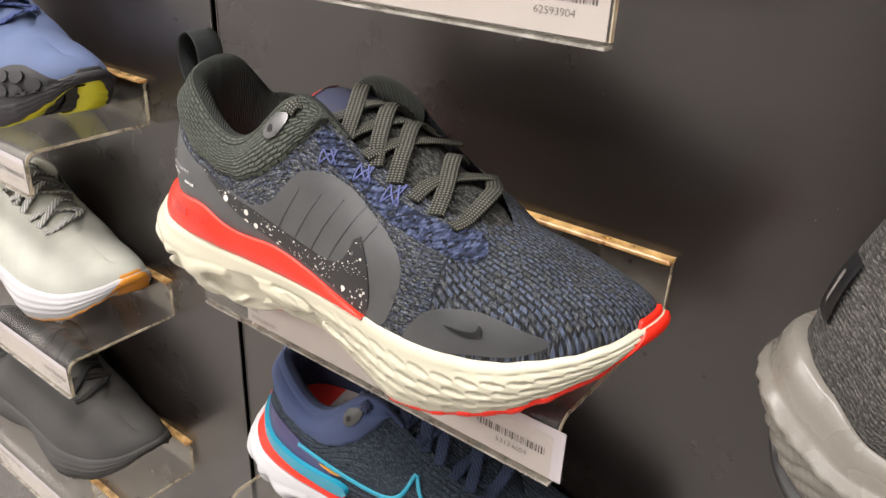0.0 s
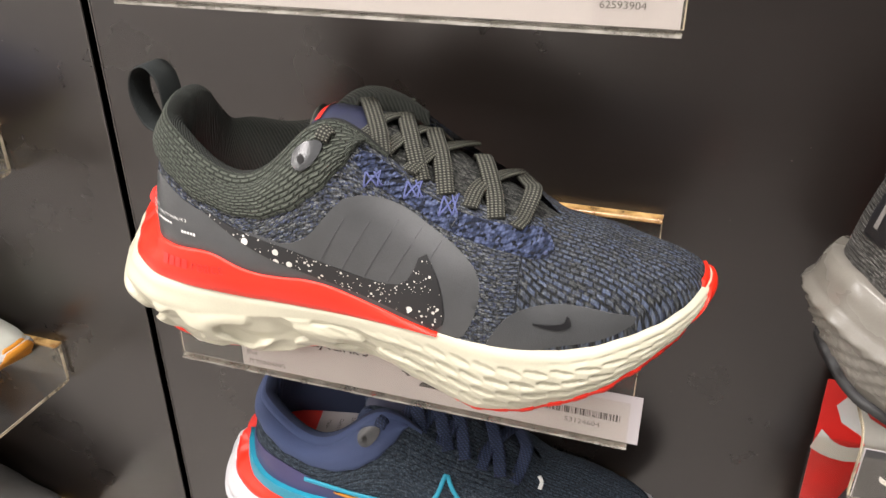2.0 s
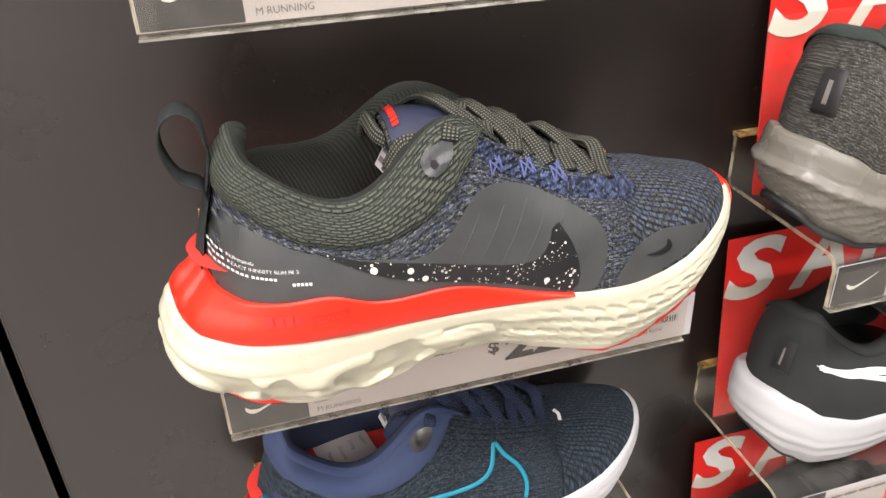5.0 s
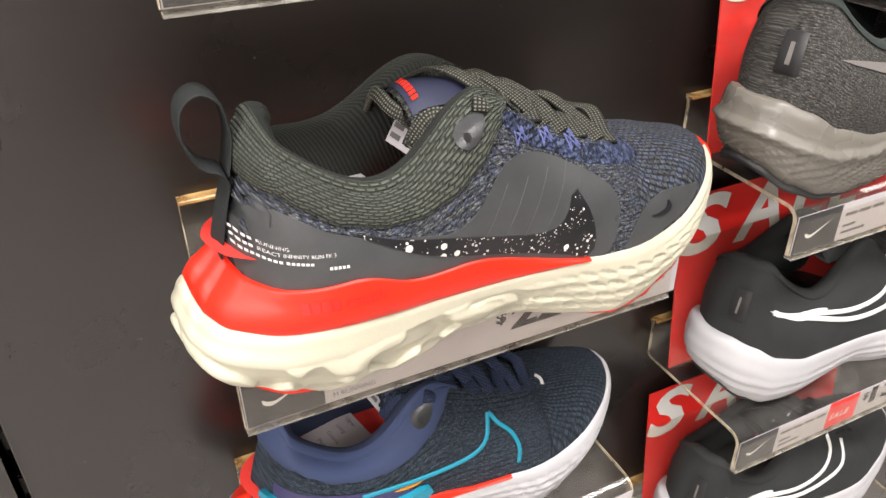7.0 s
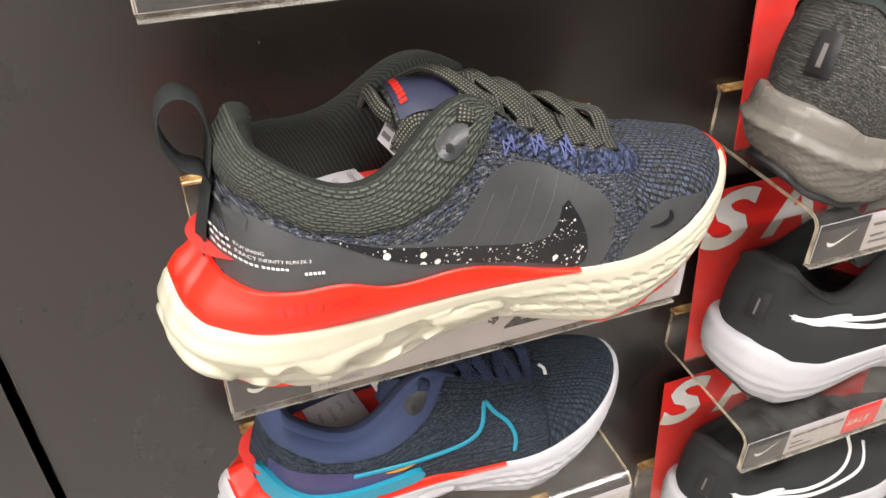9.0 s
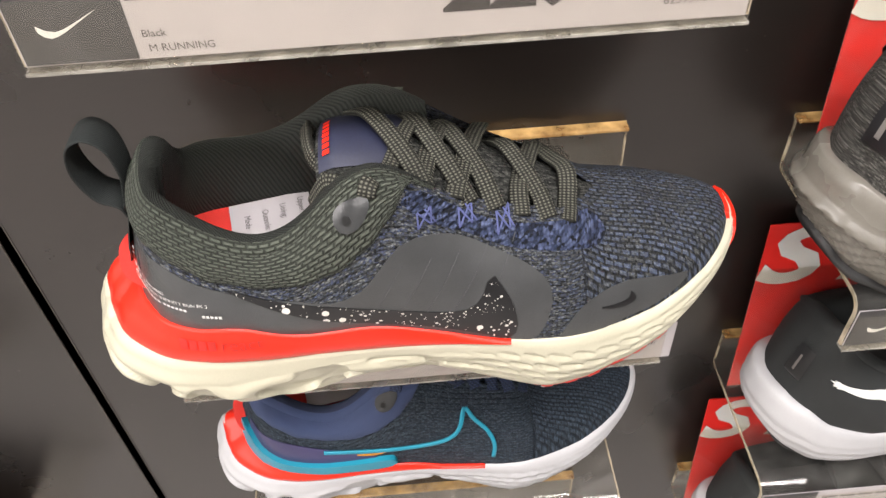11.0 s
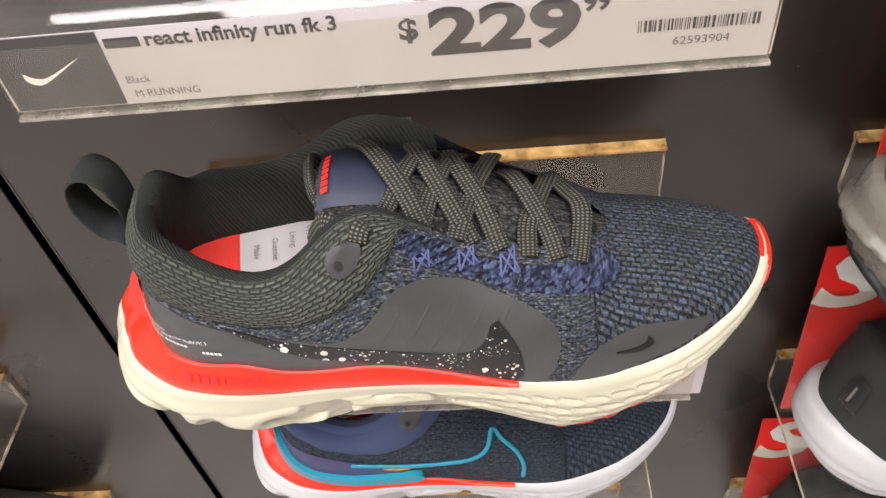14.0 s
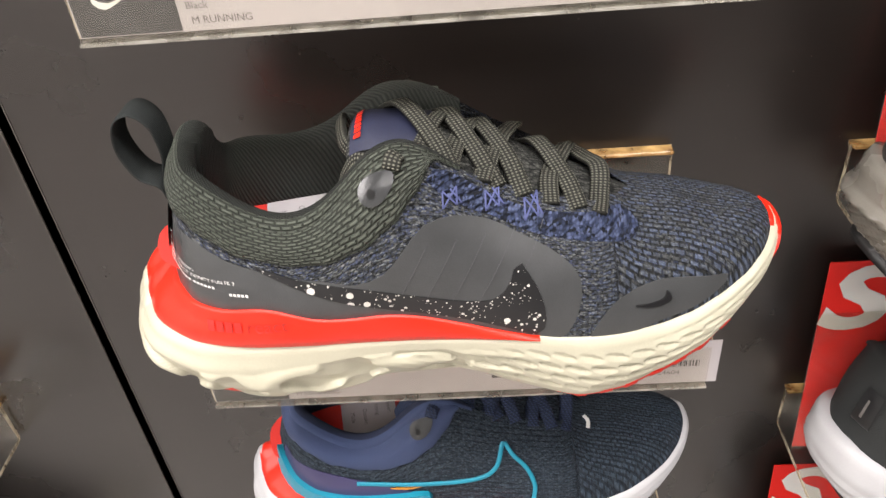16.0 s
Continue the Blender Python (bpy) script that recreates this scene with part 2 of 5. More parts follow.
M_WHITEINK = plain("white_ink", (0.66, 0.66, 0.64), 0.5, var=0.02)
M_SALE = plain("red_card", (0.72, 0.025, 0.02), 0.35, var=0.05)
M_BLACKCARD = plain("black_card", (0.02, 0.02, 0.022), 0.5)

RED = plain("red_rubber", (0.72, 0.022, 0.008), 0.36, var=0.05, relief=0.08, spec=0.35)
CREAM = plain("cream_foam", (0.445, 0.425, 0.325), 0.34, var=0.05, relief=0.1)
WHITE = plain("white_foam", (0.42, 0.42, 0.43), 0.5, var=0.04, relief=0.1)
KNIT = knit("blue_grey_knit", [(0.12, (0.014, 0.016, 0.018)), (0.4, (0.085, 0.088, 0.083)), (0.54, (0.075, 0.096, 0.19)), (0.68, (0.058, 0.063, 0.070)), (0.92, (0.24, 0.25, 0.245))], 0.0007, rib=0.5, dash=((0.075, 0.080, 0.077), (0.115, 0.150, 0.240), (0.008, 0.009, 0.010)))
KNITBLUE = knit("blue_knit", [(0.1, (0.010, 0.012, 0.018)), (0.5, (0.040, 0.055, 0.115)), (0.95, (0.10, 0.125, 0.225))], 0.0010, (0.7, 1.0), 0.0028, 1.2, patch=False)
COLLAR = weave("collar_mesh", (0.062, 0.070, 0.056))
LINING = ribbed("black_rib_lining", (0.015, 0.017, 0.0145), 0.0014, 0.8)
FILM = plain("grey_film", (0.05, 0.052, 0.053), 0.36, var=0.12, grain=1500, relief=0.25, blotch=60)
SPECK = speckled("spattered_black_film", (0.008, 0.008, 0.009), (0.62, 0.6, 0.55))
BLACKFILM = plain("black_film", (0.01, 0.01, 0.011), 0.35)
LACE = ribbed("dark_braided_lace", (0.040, 0.040, 0.032), 0.0019, 1.0, 0.0, 5.2, 0.0014, 0.12)
BLACKTAPE = ribbed("black_webbing", (0.015, 0.018, 0.0175), 0.0005, 0.3, 0.4, 1.4)
TONGUE = knit("dark_olive_knit", [(0.15, (0.016, 0.017, 0.016)), (0.6, (0.05, 0.052, 0.046)), (0.95, (0.11, 0.11, 0.1))], 0.0008, patch=False)
INSOLE = plain("red_insole_mesh", (0.7, 0.035, 0.025), 0.75, grain=1400, relief=0.6)
NAVYTAB = plain("navy_satin", (0.015, 0.018, 0.042), 0.5, var=0.2)
PLASTIC = plain("dark_plastic", (0.032, 0.034, 0.035), 0.22)
HOLE_SHADE = plain("hole_shade", (0.002, 0.002, 0.002), 0.9)
THREAD = plain("blue_thread", (0.07, 0.085, 0.21), 0.7)
EMBOSS = plain("red_emboss", (0.4, 0.015, 0.010), 0.3, var=0.05)
STRIPE = plain("faint_grey_thread", (0.062, 0.064, 0.066), 0.6)

# ---------- building helpers ----------
from mathutils.bvhtree import BVHTree
from mathutils.geometry import delaunay_2d_cdt


def part(name, bm, material, parent=None, label="", smooth=True):
    me = bpy.data.meshes.new(name)
    bm.to_mesh(me)
    bm.free()
    me.materials.append(material)
    if smooth:
        me.polygons.foreach_set("use_smooth", [True] * len(me.polygons))
    ob = new(name, me)
    ob.parent = parent
    if label:
        ob["label"] = label
    return ob


def thing(name, label, category, m=None, group="", kind=""):
    ob = new(name)
    ob.empty_display_size = 0.02
    if m is not None:
        ob.matrix_world = m
    return tagged(ob, label, category, group, kind)


def box(x0, x1, y0, y1, z0, z1, r=0.0, seg=2):
    bm = bmesh.new()
    bmesh.ops.create_cube(bm, size=1)
    for v in bm.verts:
        v.co = Vector(((x0 + x1) / 2 + v.co.x * (x1 - x0), (y0 + y1) / 2 + v.co.y * (y1 - y0), (z0 + z1) / 2 + v.co.z * (z1 - z0)))
    if r:
        bmesh.ops.bevel(bm, geom=bm.edges[:], offset=r, segments=seg, affect="EDGES", profile=0.5)
    return bm


def grid_mesh(rows, close_u=False, close_v=False, uv=None):
    """A quad sheet from rows of points; uv(i, j) in metres."""
    bm = bmesh.new()
    n, k = len(rows), len(rows[0])
    vs = [[bm.verts.new(p) for p in row] for row in rows]
    lay = bm.loops.layers.uv.new("UVMap") if uv else None
    for i in range(n if close_u else n - 1):
        for j in range(k if close_v else k - 1):
            ids = [(i, j), (i + 1, j), (i + 1, j + 1), (i, j + 1)]
            try:
                f = bm.faces.new([vs[a % n][b % k] for a, b in ids])
            except ValueError:
                continue
            if lay:
                for l, (a, b) in zip(f.loops, ids):
                    l[lay].uv = uv(a, b)
    return bm


def table(x, pairs):
    """Smooth value between given (x, value) pairs."""
    if x <= pairs[0][0]:
        return pairs[0][1]
    for (a, p), (b, q) in zip(pairs, pairs[1:]):
        if x <= b:
            t = (x - a) / (b - a)
            t = 0.5 * t + 0.5 * t * t * (3 - 2 * t)
            return p + (q - p) * t
    return pairs[-1][1]


def spline(pts, n, closed=False):
    """n points along a Catmull-Rom curve through pts, evenly spaced."""
    P = [Vector(p) for p in pts]
    out = []
    m = len(P)
    segs = m if closed else m - 1
    for i in range(segs):
        p1, p2 = P[i], P[(i + 1) % m]
        p0 = P[i - 1] if closed or i else p1 * 2 - p2
        p3 = P[(i + 2) % m] if closed or i + 2 < m else p2 * 2 - p1
        for j in range(24):
            t = j / 24
            out.append(0.5 * (2 * p1 + (p2 - p0) * t + (2 * p0 - 5 * p1 + 4 * p2 - p3) * t * t + (3 * p1 - p0 - 3 * p2 + p3) * t ** 3))
    out.append(P[0].copy() if closed else P[-1].copy())
    d = [0.0]
    for a, b in zip(out, out[1:]):
        d.append(d[-1] + (b - a).length)
    res, k = [], 0
    for i in range(n):
        want = d[-1] * i / (n if closed else n - 1)
        while k < len(out) - 2 and d[k + 1] < want:
            k += 1
        t = (want - d[k]) / max(1e-9, d[k + 1] - d[k])
        res.append(out[k].lerp(out[k + 1], min(1, max(0, t))))
    return res


def ribbon(pts, width, thick, ups, n=40, taper=1.0):
    """A flat braided band along a curve, with a rounded edge."""
    c = spline(pts, n)
    u = spline(ups, n) if len(ups) > 1 else [Vector(ups[0])] * n
    rows, dist = [], 0.0
    for i in range(n):
        t = (c[min(i + 1, n - 1)] - c[max(i - 1, 0)]).normalized()
        side = t.cross(u[i]).normalized()
        up = side.cross(t).normalized()
        w, h = width / 2 * (taper if i in (0, n - 1) else 1), thick / 2
        ring = [(w, 0), (w * 0.86, h * 0.8), (w * 0.4, h), (-w * 0.4, h), (-w * 0.86, h * 0.8), (-w, 0), (-w * 0.86, -h * 0.8), (w * 0.86, -h * 0.8)]
        rows.append([c[i] + side * a + up * b for a, b in ring])
    step = (c[1] - c[0]).length
    vv = [width, width * 0.93, width * 0.7, width * 0.3, width * 0.07, 0, 0.07 * width, 0.93 * width, width]
    bm = grid_mesh(rows, close_v=True, uv=lambda a, b: (a * step, vv[b]))
    for end in (rows[0], rows[-1]):
        vs = [v for v in bm.verts if any((v.co - p).length < 1e-7 for p in end)]
        if len(vs) > 2:
            bmesh.ops.contextual_create(bm, geom=vs)
    bmesh.ops.recalc_face_normals(bm, faces=bm.faces[:])
    return bm


def text_mesh(body, size, extrude=0.0, spacing=1.0, bold=0.0, shear=0.0):
    """Letters of the built-in font as a flat mesh in the xz plane, starting at the origin."""
    c = bpy.data.curves.new("writing", "FONT")
    c.body, c.size, c.extrude, c.space_character, c.offset, c.shear = body, size, extrude, spacing, bold, shear
    c.resolution_u = 3
    ob = bpy.data.objects.new("writing", c)
    scene.collection.objects.link(ob)
    me = bpy.data.meshes.new_from_object(ob.evaluated_get(bpy.context.evaluated_depsgraph_get()))
    bpy.data.objects.remove(ob)
    bpy.data.curves.remove(c)
    bm = bmesh.new()
    bm.from_mesh(me)
    bpy.data.meshes.remove(me)
    bmesh.ops.transform(bm, matrix=Matrix.Rotation(radians(90), 4, "X"), verts=bm.verts[:])
    return bm


def flat_shape(outline, thick, step=0.02):
    """A thin plate in the xz plane, its front at y = 0, from a 2D outline."""
    bm = bmesh.new()
    front = [bm.verts.new((x, 0, z)) for x, z in outline]
    back = [bm.verts.new((x, thick, z)) for x, z in outline]
    bm.faces.new(front)
    bm.faces.new(back[::-1])
    n = len(front)
    for i in range(n):
        bm.faces.new((front[i], front[(i + 1) % n], back[(i + 1) % n], back[i]))
    bmesh.ops.triangulate(bm, faces=bm.faces[:])
    bmesh.ops.recalc_face_normals(bm, faces=bm.faces[:])
    return bm


def check_mark(x0, z0, w, h, fat=1.0, n=8):
    """A plain curved tick outline, tail at the left, tip at the upper right."""
    top = spline([(x0, z0 + h * 0.45, 0), (x0 + w * 0.3, z0 + h * 0.16 * (2 - fat), 0), (x0 + w, z0 + h, 0)], n)
    low = spline([(x0 + w, z0 + h, 0), (x0 + w * 0.32, z0 - h * 0.02, 0), (x0 + w * 0.1, z0 - h * 0.05, 0), (x0, z0 + h * 0.2, 0), (x0, z0 + h * 0.45, 0)], n + 4)
    return [(p.x, p.y) for p in top + low[1:-1]]


# ---------- a running shoe ----------
OUTLINE = [(-0.1418, -0.009), (-0.1405, -0.0178), (-0.1380, -0.0258), (-0.1303, -0.0378), (-0.1117, -0.0495), (-0.093, -0.054), (-0.074, -0.0550), (-0.05, -0.0532), (-0.02, -0.0522), (0.01, -0.0525),
           (0.04, -0.0542), (0.062, -0.0540), (0.08, -0.0508), (0.096, -0.0460), (0.110, -0.0418), (0.123, -0.0362), (0.137, -0.0275), (0.147, -0.0180), (0.1535, -0.0075), (0.1570, 0.006),
           (0.154, 0.022), (0.137, 0.037), (0.105, 0.046), (0.07, 0.048), (0.03, 0.042), (-0.02, 0.036), (-0.07, 0.0335), (-0.10, 0.0295), (-0.122, 0.022), (-0.1345, 0.0115), (-0.1402, 0.0005)]
SOLE_LOW = [(-0.144, 0.026), (-0.1405, 0.017), (-0.130, 0.010), (-0.112, 0.0045), (-0.09, 0.0015), (-0.06, 0.002), (-0.02, 0.0075), (0.015, 0.006), (0.06, 0.0), (0.08, 0.0015), (0.097, 0.006), (0.115, 0.0125), (0.128, 0.021), (0.142, 0.031), (0.157, 0.046)]
SOLE_TOP = [(-0.1418, 0.0575), (-0.1405, 0.0520), (-0.1380, 0.0470), (-0.130, 0.0440), (-0.1117, 0.0423), (-0.074, 0.0413), (-0.05, 0.0392), (-0.02, 0.0385), (0.04, 0.0378), (0.055, 0.036), (0.08, 0.0342), (0.096, 0.0340), (0.110, 0.0362), (0.123, 0.040), (0.137, 0.0443), (0.147, 0.049), (0.157, 0.055)]
CLIP_TOP = [(-0.1418, 0.0735), (-0.1413, 0.0705), (-0.1400, 0.0660), (-0.1375, 0.0640), (-0.130, 0.0620), (-0.1117, 0.0604), (-0.093, 0.0606), (-0.074, 0.0622), (-0.068, 0.0605), (-0.060, 0.0560), (-0.05, 0.0533), (-0.036, 0.0532), (-0.022, 0.0540), (-0.008, 0.0512), (0.006, 0.0466), (0.025, 0.0412), (0.040, 0.0380), (0.05, 0.036)]
RIM = [(-0.15, 0.125), (-0.106, 0.125), (-0.1035, 0.120), (-0.100, 0.1145), (-0.092, 0.108), (-0.084, 0.102), (-0.075, 0.096), (-0.061, 0.091), (-0.046, 0.096), (-0.034, 0.109), (-0.024, 0.121), (-0.012, 0.1275), (0.0, 0.122),
       (0.012, 0.109), (0.026, 0.102), (0.042, 0.0945), (0.056, 0.089), (0.07, 0.084), (0.082, 0.080), (0.10, 0.076), (0.125, 0.068), (0.14, 0.062)]
RIM_IN = [(-0.10, 0.1015), (-0.086, 0.0975), (-0.0726, 0.0957), (-0.058, 0.0973), (-0.045, 0.103), (-0.034, 0.116), (-0.0244, 0.1225), (-0.012, 0.1235), (0.0, 0.1195),
          (0.012, 0.113), (0.026, 0.105), (0.042, 0.097), (0.056, 0.091), (0.07, 0.085), (0.082, 0.080), (0.10, 0.076), (0.125, 0.068), (0.14, 0.062)]
HEEL_RIM = [(-0.05, 1.0), (-0.009, 0.996), (0.0045, 0.976), (0.0148, 0.904), (0.027, 0.828), (0.030, 0.812)]
RIM_Y = [(-0.118, 0.0), (-0.112, 0.022), (-0.10, 0.0375), (-0.085, 0.0415), (-0.06, 0.043), (-0.03, 0.041), (-0.005, 0.035), (0.01, 0.030), (0.04, 0.025), (0.066, 0.020), (0.078, 0.010), (0.086, 0.0)]


SWELL = [(-0.1418, 0.0092), (-0.1385, 0.0108), (-0.130, 0.0100), (-0.1117, 0.0074), (-0.09, 0.0040), (-0.06, 0.0015), (-0.02, -0.0005), (0.02, 0.0), (0.05, 0.0018), (0.07, 0.0042), (0.085, 0.0052), (0.1, 0.0055), (0.12, 0.0042), (0.14, 0.0025), (0.157, 0.002)]
PROFILE = [(0.0, 0.45), (0.2, 0.85), (0.42, 1.0), (0.65, 0.82), (0.85, 0.38), (1.0, 0.0)]
TUCK = [(-0.1432, 0.0115), (-0.12, 0.0105), (-0.09, 0.009), (-0.05, 0.008), (0.0, 0.014), (0.03, 0.007), (0.06, 0.0025), (0.1, 0.003), (0.157, 0.003)]


def make_shoe(name, label, m, look_of, group=""):
    """A running shoe: toe to +x, outer side to -y, sole on z = 0. look_of: colours, proportions and which trims it has."""
    S = look_of
    g = S.get
    root = thing(name, label, "shoe", m, group)
    sx, low, stack = g("length", 1.0), g("low", 1.0), g("stack", 1.0)
    N = g("fine", 360)
    ring = [Vector((p.x, p.y)) for p in spline([(x, y, 0) for x, y in OUTLINE], N, True)]
    nrm = []
    for i in range(N):
        t = ring[(i + 1) % N] - ring[i - 1]
        nrm.append(Vector((-t.y, t.x)).normalized() * -1)
    if sum(nrm[i].dot(ring[i]) for i in range(N)) < 0:
        nrm = [-v for v in nrm]
    arc = [0.0]
    for i in range(N):
        arc.append(arc[-1] + (ring[(i + 1) % N] - ring[i]).length)
    zl = [table(p.x, g("sole_low", SOLE_LOW)) for p in ring]
    zt = [table(p.x, g("sole_top", SOLE_TOP)) * stack for p in ring]
    flare = [table(p.x, [(-0.15, g("heel_flare", 0.0)), (-0.10, 0.0)]) for p in ring]
    relief = g("relief", "waves")
    swell = g("swell", SWELL)
    bell = [table(p.x, swell) * (1.0 if p.y < 0.004 or p.x < -0.14 or p.x > 0.14 else 0.7) for p in ring]

    def wall_off(i, f):
        """How far the midsole's wall stands out from its top edge at height f."""
        return bell[i] * table(f, PROFILE) - table(ring[i].x, TUCK) * (1 - f) ** 2.6 - 0.0013 * max(0, (f - 0.9) / 0.1) ** 2 + flare[i] * math.sin(f * 3.1)

    # midsole wall: bevelled foot, bulge, top edge, with its moulded relief
    K = g("rows", 22)
    p_out = [p.y < 0.01 for p in ring]
    rows = []
    for i in range(N):
        row = []
        for j in range(K + 1):
            f = j / K
            z = zl[i] + (zt[i] - zl[i]) * f
            off = wall_off(i, f)
            lim = table(ring[i].x, [(-0.1, 0.60), (-0.02, 0.76), (0.06, 0.84)])
            side = math.sin(min(1, max(0, (f - 0.02) / (lim - 0.02))) * math.pi) ** 0.5 if f < lim else 0.0
            x = ring[i].x
            if relief == "waves":
                heel = table(x, [(-0.03, 1), (0.0, 0.55), (0.045, 0.0)]) if p_out[i] else 0.6
                u = arc[i] * 1.0
                q = Vector((u * 46 + 0.9 * f, f * 3.1 - u * 12, 0.3))
                q += Vector((0.5 * noise.noise(q * 0.9 + Vector((7, 0, 0))), 0.55 * noise.noise(q * 0.8 + Vector((0, 5, 0))), 0))
                wv = noise.noise(q * 1.25)
                step = min(1.0, max(0.0, wv / 0.12 + 0.5))
                step = step * step * (3 - 2 * step) - 0.5 + 0.9 * wv
                rowf = f * 5.4 + u * 7
                a = u / 0.0115 + 0.5 * (int(rowf) % 2)
                dq = rowf - int(rowf) - 0.5
                dp = a - int(a) - 0.5 + dq * 0.9
                dim = min(1.0, 2.0 * max(0.0, 1 - (dp / 0.42) ** 2 - (dq / 0.33) ** 2))
                dim = dim * dim * (3 - 2 * dim)
                off += side * (heel * 0.0032 * (step - 0.1) - (1 - heel) * 0.0017 * dim)
                z += (1 - f) ** 3 * heel * (0.0022 * max(0.0, math.sin(u * 150 + 2 * noise.noise(Vector((u * 20, 3, 0))))) ** 0.7)
            elif relief == "mesh":
                a = arc[i] * 430
                top = table(x, [(-0.12, 0.60), (-0.05, 0.78)])
                if 0.16 < f < top:
                    off += 0.0012 * math.sin(a * 1.4 + f * 24) * math.sin(f * 70)
                # the smooth facet above the textured band
                off += 0.0035 * max(0.0, 1 - abs(f - top) / 0.10) - 0.004 * max(0.0, f - top) * table(x, [(-0.1, 1), (0.0, 0)])
            elif relief == "lines":
                off += 0.0008 * side * math.sin(f * 30 + 3 * noise.noise(Vector((arc[i] * 18, 0, 0))))
            p = ring[i] + nrm[i] * off
            row.append(Vector((p.x * sx, p.y, z)))
        top = ring[i] - nrm[i] * 0.010
        row.append(Vector((top.x * sx, top.y, zt[i] - 0.001)))
        foot = ring[i] - nrm[i] * 0.024
        row.insert(0, Vector((foot.x * sx, foot.y, zl[i] + 0.0015)))
        row.insert(0, Vector((max(-0.12, min(0.125, foot.x)) * sx, 0.0, zl[i] + 0.0015)))
        rows.append(row)
    bm = grid_mesh(rows, close_u=True, uv=lambda a, b: (arc[min(a, N)], b * 0.002))
    bmesh.ops.recalc_face_normals(bm, faces=bm.faces[:])
    part("midsole", bm, S["foam"], root, g("foam_label", ""))

    # outsole: a thin tread under the midsole, notched along its edge
    rows = []
    for i in range(N):
        x = ring[i].x
        notch = 0.0006 * (1 if math.sin(arc[i] * 520) > 0 else 0) * table(x, [(0.0, 0), (0.03, 1)])
        h = table(x, [(-0.15, 0.0015), (-0.12, 0.001), (0.0, 0.0015), (0.1, 0.0012), (0.14, 0.0018), (0.157, 0.003)]) * g("tread", 1.0)
        out = wall_off(i, 0.03) + table(x, [(-0.12, 0.0), (-0.10, -0.003), (-0.06, -0.006), (0.03, -0.006), (0.055, -0.0006), (0.12, 0.0006)]) + g("tread_out", 0.0)
        a, b = ring[i] + nrm[i] * (out - notch), ring[i] - nrm[i] * 0.03
        rows.append([Vector((b.x * sx, b.y, zl[i] - 0.0012)), Vector((a.x * sx, a.y, zl[i] - 0.0014)), Vector((a.x * sx, a.y, zl[i] + h)), Vector((b.x * sx, b.y, zl[i] + h))])
    bm = grid_mesh(rows, close_u=True, close_v=True, uv=lambda a, b: (arc[min(a, N)], b * 0.003))
    bmesh.ops.recalc_face_normals(bm, faces=bm.faces[:])
    part("outsole", bm, S["tread_mat"], root, g("tread_label", ""))

    # upper: from the sole edge to the collar rim, the throat and the toe ridge
    R = 26
    lowline = [(a, b * low) if a < 0.02 else (a, b * (low + (1 - low) * min(1, (a - 0.02) / 0.05))) for a, b in RIM]
    inline = [(a, b * low) if a < 0.02 else (a, b * (low + (1 - low) * min(1, (a - 0.02) / 0.05))) for a, b in RIM_IN]

    def top_of(i):
        p = ring[i]
        outer = p.y < 0.002
        x = p.x
        tx = x + g("lean", 0.0365) * max(0.0, (-0.10 - x) / 0.0425) if x < -0.10 else (x if x < 0.09 else 0.09 + (x - 0.09) * 0.62)
        y = table(tx, RIM_Y)
        if x < -0.10:
            y = 0.009 + 0.0285 * (-0.009 - p.y) / 0.0435 if p.y < -0.009 else 0.009 - 0.034 * (p.y + 0.009) / 0.0385
            return Vector((tx, -y, table(tx, lowline) * table(p.y, HEEL_RIM)))
        return Vector((tx, -y if outer else y * table(tx, [(-0.10, 0.667), (-0.07, 0.72), (-0.045, 0.80), (-0.034, 0.68), (-0.02, 0.66), (0.0, 0.86)]), table(tx, lowline if outer else inline)))

    tops = [top_of(i) for i in range(N)]
    reach = max(3, N // 70)
    for _ in range(2):
        tops = [sum((tops[(i + k) % N] for k in range(-reach, reach + 1)), Vector()) / (2 * reach + 1) if tops[i].x < 0.06 else tops[i] for i in range(N)]
    bases = []
    for i in range(N):
        p = ring[i] - nrm[i] * g("inset", 1.0) * table(ring[i].x, [(-0.1432, 0.0125), (-0.1385, 0.0135), (-0.13, 0.0120), (-0.11, 0.0085), (-0.09, 0.0065), (-0.06, 0.0045), (-0.02, 0.0035), (0.05, 0.0022), (0.1, 0.0018), (0.157, 0.0022)])
        bases.append(Vector((p.x, p.y, zt[i] - 0.004)))
    srows = []
    for i in range(N):
        b, t = bases[i], tops[i]
        w = table(b.x, [(-0.15, 0.0), (-0.02, 0.12), (0.06, 0.65), (0.1, 1.0)])
        row = []
        for j in range(R + 1):
            r = j / R
            ya, za = r ** 2.2, r
            yb, zb = 1 - math.cos(r * math.pi / 2), math.sin(r * math.pi / 2) ** 0.9
            fy, fz = ya + (yb - ya) * w, za + (zb - za) * w
            bulge = table(b.x, [(-0.13, 0.002), (-0.09, 0.0055), (-0.04, 0.0065), (0.02, 0.004)]) * math.sin(r * math.pi) * (1 - w)
            row.append(Vector(((b.x + (t.x - b.x) * (fy if b.x > 0.09 else r)) * sx + nrm[i].x * bulge, b.y + (t.y - b.y) * fy + nrm[i].y * bulge, b.z + (t.z - b.z) * fz)))
        srows.append(row)
    mean = 0.075

    def uvu(a, b):
        a = a % N if a < N else N
        q = srows[a % N][b % (R + 1)]
        return (q.x, (0.09 - abs(q.y)) if q.x > 0.075 else b / R * mean)

    bmu = grid_mesh(srows, close_u=True, uv=uvu)
    bmesh.ops.recalc_face_normals(bmu, faces=bmu.faces[:])
    tree = BVHTree.FromBMesh(bmu)
